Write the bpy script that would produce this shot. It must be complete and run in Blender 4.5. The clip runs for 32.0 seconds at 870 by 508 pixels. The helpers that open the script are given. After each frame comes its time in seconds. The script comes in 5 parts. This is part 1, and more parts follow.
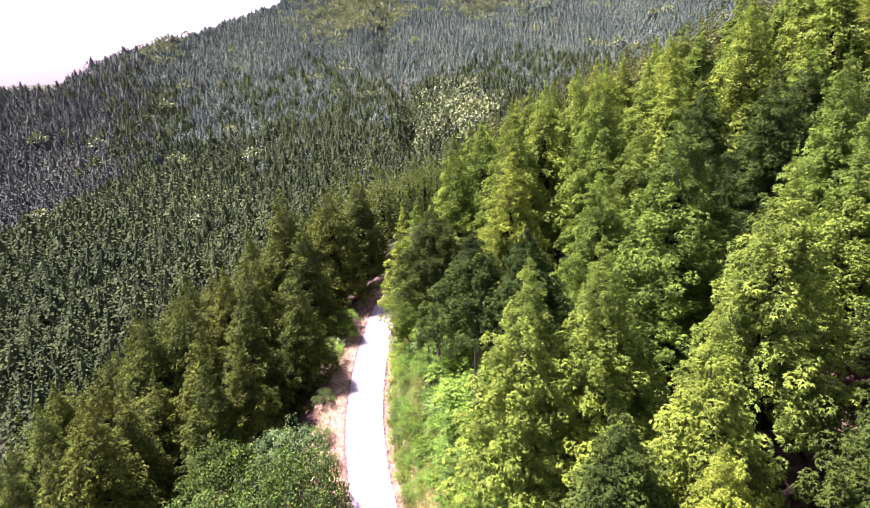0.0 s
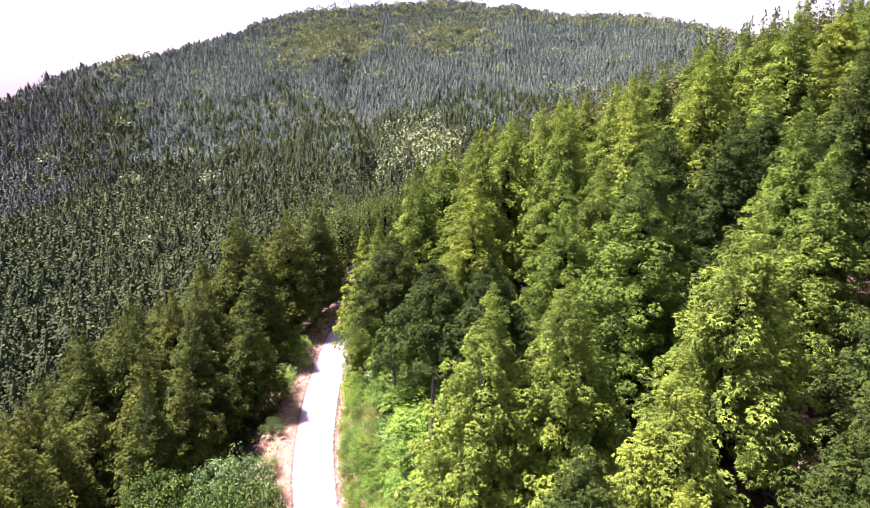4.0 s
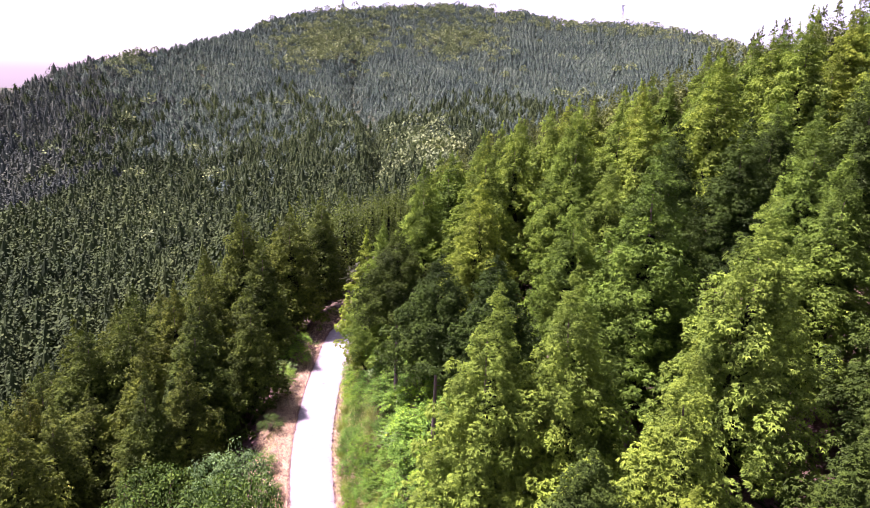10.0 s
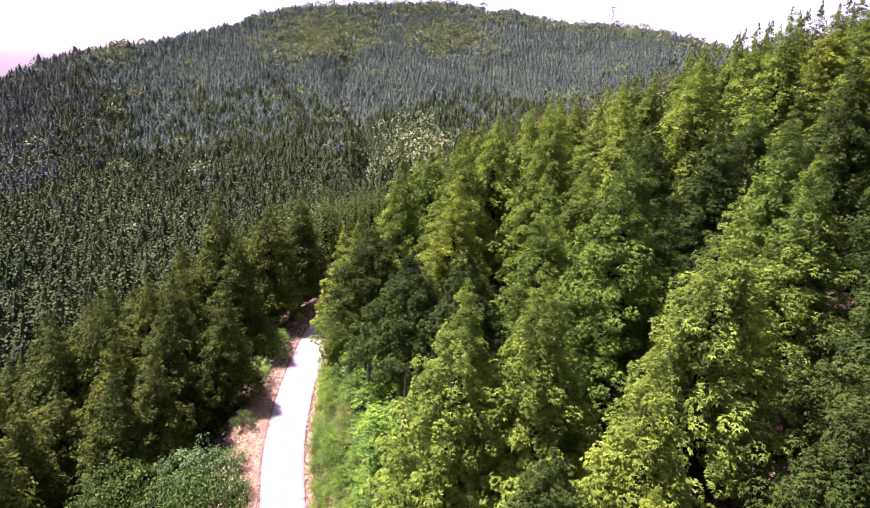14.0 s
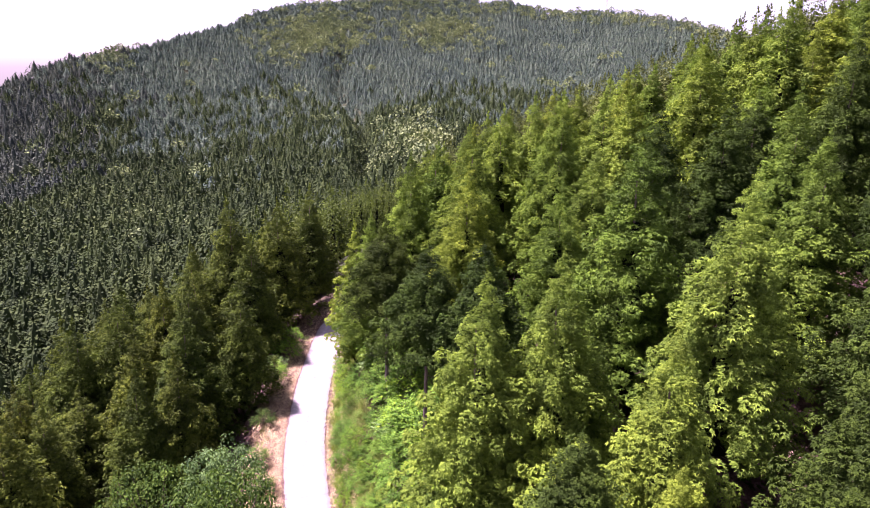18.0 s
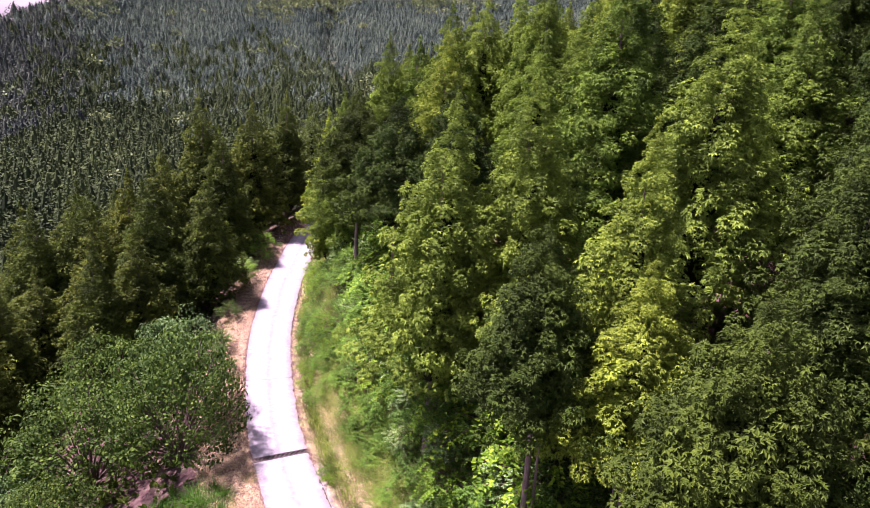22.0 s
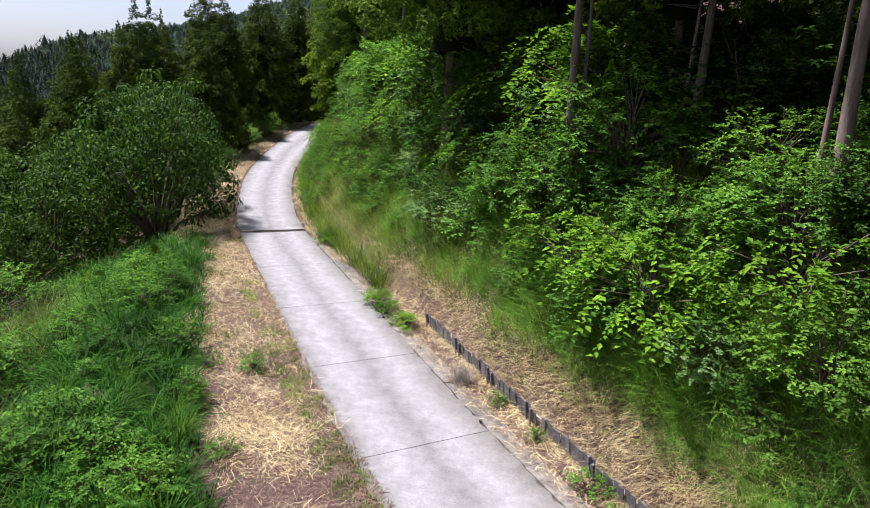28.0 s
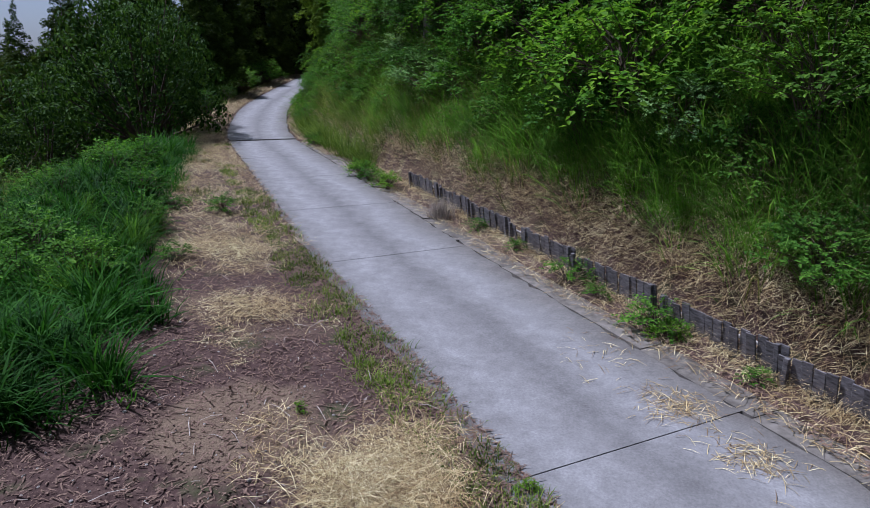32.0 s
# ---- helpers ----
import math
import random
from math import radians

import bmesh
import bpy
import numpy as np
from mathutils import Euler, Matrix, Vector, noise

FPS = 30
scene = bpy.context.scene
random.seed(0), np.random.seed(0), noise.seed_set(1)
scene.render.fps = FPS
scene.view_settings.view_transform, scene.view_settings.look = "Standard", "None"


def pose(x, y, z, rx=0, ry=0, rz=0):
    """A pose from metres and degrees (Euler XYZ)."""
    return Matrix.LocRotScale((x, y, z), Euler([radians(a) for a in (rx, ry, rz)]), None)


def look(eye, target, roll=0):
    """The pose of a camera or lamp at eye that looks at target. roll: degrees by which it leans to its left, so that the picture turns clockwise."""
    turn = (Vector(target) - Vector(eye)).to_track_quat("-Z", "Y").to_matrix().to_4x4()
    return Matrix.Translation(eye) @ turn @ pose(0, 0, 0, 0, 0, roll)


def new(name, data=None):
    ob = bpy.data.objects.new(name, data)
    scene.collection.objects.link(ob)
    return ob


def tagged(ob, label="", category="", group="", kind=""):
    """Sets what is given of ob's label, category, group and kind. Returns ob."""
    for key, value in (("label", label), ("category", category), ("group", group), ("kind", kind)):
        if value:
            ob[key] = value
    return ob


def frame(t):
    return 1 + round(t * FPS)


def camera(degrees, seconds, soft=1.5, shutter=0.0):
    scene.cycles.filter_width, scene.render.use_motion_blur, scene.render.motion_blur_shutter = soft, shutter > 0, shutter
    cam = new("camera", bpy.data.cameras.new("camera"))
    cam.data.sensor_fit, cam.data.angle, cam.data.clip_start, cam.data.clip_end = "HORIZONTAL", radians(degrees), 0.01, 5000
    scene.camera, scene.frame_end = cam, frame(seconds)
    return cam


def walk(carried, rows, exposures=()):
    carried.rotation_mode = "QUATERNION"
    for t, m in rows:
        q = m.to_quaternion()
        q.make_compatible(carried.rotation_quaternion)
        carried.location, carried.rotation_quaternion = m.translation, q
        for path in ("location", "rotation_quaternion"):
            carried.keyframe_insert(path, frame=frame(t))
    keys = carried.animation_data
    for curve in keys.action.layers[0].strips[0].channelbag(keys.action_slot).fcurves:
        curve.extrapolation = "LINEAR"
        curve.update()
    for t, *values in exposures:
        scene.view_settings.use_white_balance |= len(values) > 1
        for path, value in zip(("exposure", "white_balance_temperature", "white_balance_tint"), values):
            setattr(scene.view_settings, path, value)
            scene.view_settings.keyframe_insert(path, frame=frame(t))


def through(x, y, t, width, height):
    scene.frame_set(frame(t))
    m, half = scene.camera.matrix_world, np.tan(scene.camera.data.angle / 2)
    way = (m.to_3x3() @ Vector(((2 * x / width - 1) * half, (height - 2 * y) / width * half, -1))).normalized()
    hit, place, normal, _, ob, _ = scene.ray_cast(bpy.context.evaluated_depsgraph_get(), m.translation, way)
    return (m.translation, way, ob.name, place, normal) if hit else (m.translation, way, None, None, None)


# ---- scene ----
cam = camera(68.7, 32.0, 0.5)
# seconds, stops, kelvin, tint
EXPOSURES = [(0, 2.84, 6000, 67), (3, 2.78, 6000, 67), (6, 2.82, 6000, 66), (8, 2.6, 6000, 67), (9, 2.53, 6000, 67), (12, 2.41, 6000, 67), (20, 2.41, 6000, 67), (22, 2.2, 6000, 66), (24, 2.02, 6000, 64), (25, 1.8, 5950, 56), (26.5, 1.62, 5800, 36), (28, 1.4, 5700, 20), (30, 0.88, 5350, 17), (32, 0.26, 5000, 20)]
PATH = [
    (0, (0.304, 0.868, 29.910), (0.005, 2.744, 29.286), -3.0),
    (0.5, (0.044, 1.033, 28.694), (0.029, 2.951, 28.127), 0.6),
    (1, (-0.060, 1.082, 28.322), (-0.224, 3.004, 27.795), 1.4),
    (1.5, (-0.133, 0.868, 28.593), (-0.370, 2.774, 28.034), 2.5),
    (2, (-0.287, 0.938, 28.917), (-0.504, 2.847, 28.362), 1.0),
    (2.5, (-0.384, 1.141, 29.119), (-0.566, 3.053, 28.562), 0.2),
    (3, (-0.357, 1.338, 29.232), (-0.518, 3.259, 28.698), -0.0),
    (3.5, (-0.216, 1.494, 29.261), (-0.376, 3.416, 28.734), 0.1),
    (5.5, (0.469, 1.602, 28.796), (0.303, 3.520, 28.254), 2.2),
    (6, (0.525, 1.707, 28.735), (0.398, 3.623, 28.178), 2.3),
    (6.5, (0.545, 1.707, 28.725), (0.380, 3.626, 28.185), 2.7),
    (7, (0.453, 1.696, 28.711), (0.269, 3.614, 28.172), 2.2),
    (7.5, (0.348, 1.750, 28.700), (0.195, 3.671, 28.164), 2.8),
    (8, (0.209, 1.729, 28.783), (0.012, 3.648, 28.253), 2.4),
    (8.5, (0.055, 1.725, 28.825), (-0.123, 3.647, 28.302), 2.8),
    (9, (-0.118, 1.706, 28.860), (-0.287, 3.628, 28.331), 2.4),
    (9.5, (-0.269, 1.684, 28.883), (-0.429, 3.607, 28.357), 2.0),
    (10, (-0.326, 1.654, 28.924), (-0.496, 3.578, 28.406), 2.0),
    (10.5, (-0.282, 1.730, 28.912), (-0.444, 3.654, 28.389), 1.4),
    (11, (-0.104, 1.889, 28.820), (-0.256, 3.812, 28.289), 2.4),
    (11.5, (0.125, 2.062, 28.698), (-0.017, 3.991, 28.191), 2.6),
    (12, (0.357, 2.148, 28.565), (0.237, 4.077, 28.049), 3.2),
    (12.5, (0.522, 2.098, 28.506), (0.380, 4.024, 27.984), 3.7),
    (13, (0.577, 2.043, 28.543), (0.427, 3.968, 28.021), 3.1),
    (13.5, (0.579, 2.068, 28.644), (0.452, 3.993, 28.115), 4.4),
    (14, (0.517, 2.095, 28.730), (0.385, 4.022, 28.208), 3.1),
    (14.5, (0.368, 2.095, 28.789), (0.234, 4.024, 28.277), 2.8),
    (16.5, (-0.153, 1.648, 28.921), (-0.289, 3.575, 28.404), 2.4),
    (17, (-0.225, 1.570, 28.879), (-0.364, 3.489, 28.333), 0.6),
    (17.5, (-0.257, 1.527, 28.874), (-0.395, 3.448, 28.336), 0.7),
    (18, (-0.205, 1.521, 28.910), (-0.342, 3.442, 28.369), 1.0),
    (18.5, (-0.082, 1.539, 28.945), (-0.218, 3.455, 28.389), 0.6),
    (19, (0.065, 1.565, 28.941), (-0.066, 3.492, 28.422), 1.6),
    (19.5, (0.225, 1.584, 28.849), (0.091, 3.509, 28.324), 1.9),
    (20, (0.395, 1.578, 28.614), (0.271, 3.500, 28.074), 2.7),
    (20.5, (0.498, 1.396, 27.087), (0.381, 3.348, 26.669), 4.3),
    (21, (0.800, 1.332, 25.182), (0.796, 3.237, 24.572), 0.6),
    (21.5, (0.934, 1.390, 23.681), (0.753, 3.342, 23.283), 4.0),
    (22, (0.848, 1.483, 22.817), (0.761, 3.379, 22.185), 3.6),
    (22.5, (0.859, 1.428, 21.495), (0.745, 3.334, 20.902), 1.5),
    (23, (0.610, 1.729, 19.636), (0.453, 3.636, 19.053), -2.0),
    (23.5, (0.558, 2.163, 17.975), (0.445, 4.069, 17.380), 3.3),
    (24, (0.441, 2.364, 16.351), (0.362, 4.265, 15.735), 0.5),
    (24.5, (0.297, 2.391, 14.875), (0.250, 4.317, 14.336), -1.6),
    (25, (0.469, 2.426, 13.241), (0.453, 4.331, 12.633), 1.2),
    (25.5, (0.594, 2.461, 11.768), (0.341, 4.352, 11.166), 0.3),
    (27.5, (1.460, 2.310, 8.279), (1.351, 4.223, 7.705), 3.7),
    (28, (1.618, 2.327, 7.579), (1.467, 4.253, 7.062), 3.1),
    (28.5, (1.877, 2.372, 7.034), (1.714, 4.283, 6.468), 3.1),
    (29, (2.085, 2.377, 6.391), (1.913, 4.293, 5.845), 2.7),
    (29.5, (2.251, 2.420, 5.718), (2.060, 4.334, 5.169), 2.1),
    (30, (2.401, 2.428, 5.097), (2.217, 4.346, 4.562), 2.0),
    (30.5, (2.530, 2.391, 4.574), (2.324, 4.305, 4.029), 1.0),
    (31, (2.653, 2.354, 4.011), (2.461, 4.269, 3.468), 1.4),
    (31.5, (2.781, 2.315, 3.499), (2.591, 4.229, 2.949), 0.3),
    (32, (2.835, 2.308, 3.632), (2.624, 4.216, 3.071), 0.3),
]
walk(cam, [(t, look(eye, target, roll)) for t, eye, target, roll in PATH], EXPOSURES)

# ---- world and light ----
SUN_DIR = Vector((-0.52, 0.16, 1.0)).normalized()
world = bpy.data.worlds.new("sky")
scene.world = world
world.use_nodes = True
wn = world.node_tree.nodes
sky = wn.new("ShaderNodeTexSky")
sky.sky_type = "NISHITA"
sky.sun_disc = False
sky.sun_elevation = math.asin(SUN_DIR.z)
sky.sun_rotation = math.atan2(SUN_DIR.x, SUN_DIR.y)
sky.dust_density = 1.5
sky.air_density = 1.0
soften = wn.new("ShaderNodeHueSaturation")
soften.inputs["Saturation"].default_value = 0.5
soften.inputs["Value"].default_value = 1.0
world.node_tree.links.new(sky.outputs[0], soften.inputs["Color"])
world.node_tree.links.new(soften.outputs[0], wn["Background"].inputs["Color"])
wn["Background"].inputs["Strength"].default_value = 0.054
sun = new("sun", bpy.data.lights.new("sun", "SUN"))
sun.data.energy = 5.0
sun.data.angle = radians(3)
sun.data.color = (1.0, 0.95, 0.86)
sun.matrix_world = look(Vector((0, 0, 60)) + SUN_DIR * 40, (0, 0, 60))


# ---- materials ----
def material(name, rough=0.8, spec=0.3):
    m = bpy.data.materials.new(name)
    m.use_nodes = True
    b = m.node_tree.nodes["Principled BSDF"]
    b.inputs["Roughness"].default_value = rough
    b.inputs["Specular IOR Level"].default_value = spec
    return m, m.node_tree.nodes, m.node_tree.links, b


def ramp(nodes, stops):
    r = nodes.new("ShaderNodeValToRGB")
    while len(r.color_ramp.elements) < len(stops):
        r.color_ramp.elements.new(0.5)
    for e, (p, c) in zip(r.color_ramp.elements, stops):
        e.position, e.color = p, (*c, 1)
    return r


def noise_node(nodes, links, scale, detail=4.0, rough=0.55, coords=None):
    n = nodes.new("ShaderNodeTexNoise")
    n.inputs["Scale"].default_value, n.inputs["Detail"].default_value, n.inputs["Roughness"].default_value = scale, detail, rough
    if coords is None:
        coords = nodes.new("ShaderNodeNewGeometry").outputs["Position"]
    links.new(coords, n.inputs["Vector"])
    return n


def mixed(nodes, links, fac, a, b, mode="MIX"):
    m = nodes.new("ShaderNodeMix")
    m.data_type, m.blend_type = "RGBA", mode
    for sock, v in ((m.inputs[0], fac), (m.inputs[6], a), (m.inputs[7], b)):
        if isinstance(v, (int, float)):
            sock.default_value = v
        elif isinstance(v, tuple):
            sock.default_value = (*v, 1)
        else:
            links.new(v, sock)
    return m.outputs[2]


def bumped(nodes, links, b, height, strength=0.3, dist=0.02):
    u = nodes.new("ShaderNodeBump")
    u.inputs["Strength"].default_value, u.inputs["Distance"].default_value = strength, dist
    links.new(height, u.inputs["Height"])
    links.new(u.outputs[0], b.inputs["Normal"])


def foliage(name, dark, mid, light, per_object=0.35, through=0.3, rough=0.62, tint=None, patch=0.11, clump=0.6):
    """Leaves that differ from spray to spray, from tree to tree and slowly over the stand; light shines through them."""
    m, n, l, b = material(name, rough, 0.06)
    geo = n.new("ShaderNodeNewGeometry")
    info = n.new("ShaderNodeObjectInfo")
    r = ramp(n, [(0.0, dark), (0.45, mid), (1.0, light)])
    l.new(geo.outputs["Random Per Island"], r.inputs[0])
    big = noise_node(n, l, patch, 3.0)
    tone = ramp(n, [(0.35, (0.72, 0.76, 0.72)), (0.65, (1.18, 1.12, 0.95))])
    l.new(big.outputs["Fac"], tone.inputs[0])
    c = mixed(n, l, 0.8, r.outputs[0], tone.outputs[0], "MULTIPLY")
    tuft = ramp(n, [(0.36, (0.5, 0.53, 0.55)), (0.64, (1.42, 1.38, 1.2))])
    l.new(noise_node(n, l, clump, 2.0).outputs["Fac"], tuft.inputs[0])
    c = mixed(n, l, 0.8, c, tuft.outputs[0], "MULTIPLY")
    own = ramp(n, [(0.0, (0.6, 0.72, 0.66)), (0.5, (1.0, 1.0, 1.0)), (0.85, (1.12, 1.05, 0.85)), (1.0, (1.22, 1.0, 0.7))] if tint is None else tint)
    l.new(info.outputs["Random"], own.inputs[0])
    c = mixed(n, l, per_object, c, mixed(n, l, 1.0, c, own.outputs[0], "MULTIPLY"))
    l.new(c, b.inputs["Base Color"])
    t = n.new("ShaderNodeBsdfTranslucent")
    l.new(mixed(n, l, 1.0, c, (1.25, 1.3, 0.7), "MULTIPLY"), t.inputs["Color"])
    mix = n.new("ShaderNodeMixShader")
    mix.inputs[0].default_value = through
    l.new(b.outputs[0], mix.inputs[1])
    l.new(t.outputs[0], mix.inputs[2])
    l.new(mix.outputs[0], n["Material Output"].inputs["Surface"])
    return m


M_CONIFER = foliage("cypress_foliage", (0.069, 0.121, 0.017), (0.103, 0.171, 0.022), (0.148, 0.230, 0.030), 0.8, 0.22)
# shaded copy of the cypress green, for bank-edge and right-hand trees
M_SHADED_CYPRESS = foliage("deep_green_cypress_foliage", (0.019, 0.039, 0.006), (0.029, 0.057, 0.008), (0.044, 0.080, 0.013), 0.6, 0.14)
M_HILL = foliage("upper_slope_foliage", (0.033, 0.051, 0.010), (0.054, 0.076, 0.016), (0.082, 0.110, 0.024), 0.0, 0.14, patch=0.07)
# dead inner needles, taken near black so the crown's gaps read as shade
M_INNER = foliage("shaded_inner_needles", (0.006, 0.007, 0.004), (0.009, 0.011, 0.005), (0.013, 0.015, 0.006), 0.0, 0.0, 0.9)
# darker than the cypress green: the valley side's shade is in this colour
M_DARK_CONIFER = foliage("shaded_foliage", (0.033, 0.053, 0.009), (0.054, 0.084, 0.013), (0.084, 0.121, 0.018), 0.7, 0.18)
M_GOLD_CONIFER = foliage("yellow_cypress_foliage", (0.102, 0.154, 0.014), (0.138, 0.204, 0.020), (0.186, 0.266, 0.029), 0.2, 0.25)
# bluer and paler than the lower slopes: distance haze put into the colour
M_FAR = foliage("hazed_forest_foliage", (0.043, 0.075, 0.055), (0.062, 0.097, 0.072), (0.085, 0.121, 0.090), 0.0, 0.0, 0.85, patch=0.016, clump=0.17)
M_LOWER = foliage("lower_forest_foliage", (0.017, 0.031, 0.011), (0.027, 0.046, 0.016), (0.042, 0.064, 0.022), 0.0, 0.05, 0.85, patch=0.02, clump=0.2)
# far conifer green darkened for the left slope, standing for a cloud's shadow
M_FAR_SHADED = foliage("far_shaded_foliage", (0.025, 0.038, 0.032), (0.039, 0.054, 0.043), (0.056, 0.075, 0.054), 0.0, 0.0, 0.85, patch=0.02, clump=0.16)
M_FAR_LIGHT = foliage("far_broadleaf_foliage", (0.06, 0.088, 0.04), (0.12, 0.165, 0.07), (0.18, 0.235, 0.1), 0.0, 0.0, 0.85, patch=0.016, clump=0.2)
M_SHRUB = foliage("shrub_leaves", (0.034, 0.090, 0.013), (0.073, 0.168, 0.022), (0.134, 0.269, 0.036), 0.5, 0.35)
M_LIME = foliage("lime_green_leaves", (0.04, 0.11, 0.008), (0.1, 0.21, 0.013), (0.18, 0.31, 0.024), 0.3, 0.4)
M_SILVER = foliage("silvery_leaves", (0.069, 0.152, 0.048), (0.166, 0.276, 0.103), (0.276, 0.414, 0.166), 0.4)
# shrub green darkened: the canopy's shade is put into these leaves
M_UNDER = foliage("shaded_undergrowth_leaves", (0.012, 0.032, 0.005), (0.032, 0.071, 0.011), (0.069, 0.121, 0.021), 0.5, 0.3)
M_GRASS = foliage("green_grass_blades", (0.012, 0.047, 0.004), (0.027, 0.090, 0.009), (0.057, 0.151, 0.019), 0.0, 0.35)
M_HERB = foliage("herb_leaves", (0.030, 0.085, 0.010), (0.064, 0.153, 0.017), (0.111, 0.230, 0.030), 0.6, 0.35)
M_LONG_GRASS = foliage("fresh_long_grass", (0.050, 0.118, 0.012), (0.106, 0.224, 0.022), (0.190, 0.347, 0.050), 0.0, 0.4)
M_OLIVE = foliage("olive_grass_blades", (0.06, 0.085, 0.02), (0.12, 0.15, 0.04), (0.22, 0.22, 0.08), 0.0, 0.3)


def straw_material():
    m, n, l, b = material("dry_straw", 0.75, 0.25)
    geo = n.new("ShaderNodeNewGeometry")
    r = ramp(n, [(0.0, (0.1, 0.06, 0.036)), (0.35, (0.26, 0.185, 0.085)), (0.7, (0.5, 0.405, 0.2)), (1.0, (0.76, 0.68, 0.42))])
    l.new(geo.outputs["Random Per Island"], r.inputs[0])
    big = noise_node(n, l, 0.7, 3)
    tone = ramp(n, [(0.3, (0.9, 0.8, 0.68)), (0.7, (1.12, 1.12, 1.1))])
    l.new(big.outputs["Fac"], tone.inputs[0])
    l.new(mixed(n, l, 1.0, r.outputs[0], tone.outputs[0], "MULTIPLY"), b.inputs["Base Color"])
    return m


M_STRAW = straw_material()


def ground_material():
    """Forest soil with litter, brown earth, sandy patches and thin green."""
    m, n, l, b = material("forest_soil", 0.95, 0.15)
    a = noise_node(n, l, 0.35, 5)
    f = noise_node(n, l, 9.0, 6, 0.7)
    g = noise_node(n, l, 60.0, 3, 0.6)
    soil = ramp(n, [(0.25, (0.03, 0.017, 0.015)), (0.5, (0.07, 0.042, 0.035)), (0.72, (0.125, 0.08, 0.064))])
    l.new(f.outputs["Fac"], soil.inputs[0])
    sand = ramp(n, [(0.3, (0.1, 0.068, 0.045)), (0.7, (0.21, 0.15, 0.1))])
    l.new(g.outputs["Fac"], sand.inputs[0])
    patch = ramp(n, [(0.55, (0, 0, 0)), (0.66, (1, 1, 1))])
    l.new(a.outputs["Fac"], patch.inputs[0])
    c = mixed(n, l, patch.outputs[0], soil.outputs[0], sand.outputs[0])
    moss = noise_node(n, l, 1.3, 5, 0.65)
    mr = ramp(n, [(0.56, (0, 0, 0)), (0.72, (0.7, 0.7, 0.7))])
    l.new(moss.outputs["Fac"], mr.inputs[0])
    c = mixed(n, l, mr.outputs[0], c, (0.05, 0.075, 0.02))
    # the trodden sandy place beside the road
    pos = n.new("ShaderNodeNewGeometry").outputs["Position"]
    far = n.new("ShaderNodeVectorMath")
    far.operation = "DISTANCE"
    far.inputs[1].default_value = (0.1, 8.3, -0.15)
    l.new(pos, far.inputs[0])
    edge = n.new("ShaderNodeMath")
    edge.operation = "MULTIPLY_ADD"
    edge.inputs[1].default_value = -1.5
    l.new(noise_node(n, l, 1.7, 5, 0.65).outputs["Fac"], edge.inputs[0])
    l.new(far.outputs["Value"], edge.inputs[2])
    er = ramp(n, [(0.0, (1, 1, 1)), (0.35, (0, 0, 0))])
    l.new(edge.outputs[0], er.inputs[0])
    c = mixed(n, l, er.outputs[0], c, sand.outputs[0])
    # thick undergrowth under the woods away from the road
    off = n.new("ShaderNodeVectorMath")
    off.operation = "DISTANCE"
    off.inputs[1].default_value = (-5.0, 25.0, 5.0)
    l.new(pos, off.inputs[0])
    scaled = n.new("ShaderNodeMath")
    scaled.operation = "MULTIPLY"
    scaled.inputs[1].default_value = 0.01
    l.new(off.outputs["Value"], scaled.inputs[0])
    ur = ramp(n, [(0.4, (0, 0, 0)), (0.7, (0.9, 0.9, 0.9))])
    l.new(scaled.outputs[0], ur.inputs[0])
    c = mixed(n, l, ur.outputs[0], c, mixed(n, l, f.outputs["Fac"], (0.012, 0.018, 0.006), (0.04, 0.055, 0.018)))
    l.new(c, b.inputs["Base Color"])
    bumped(n, l, b, f.outputs["Fac"], 0.8, 0.05)
    return m


M_GROUND = ground_material()


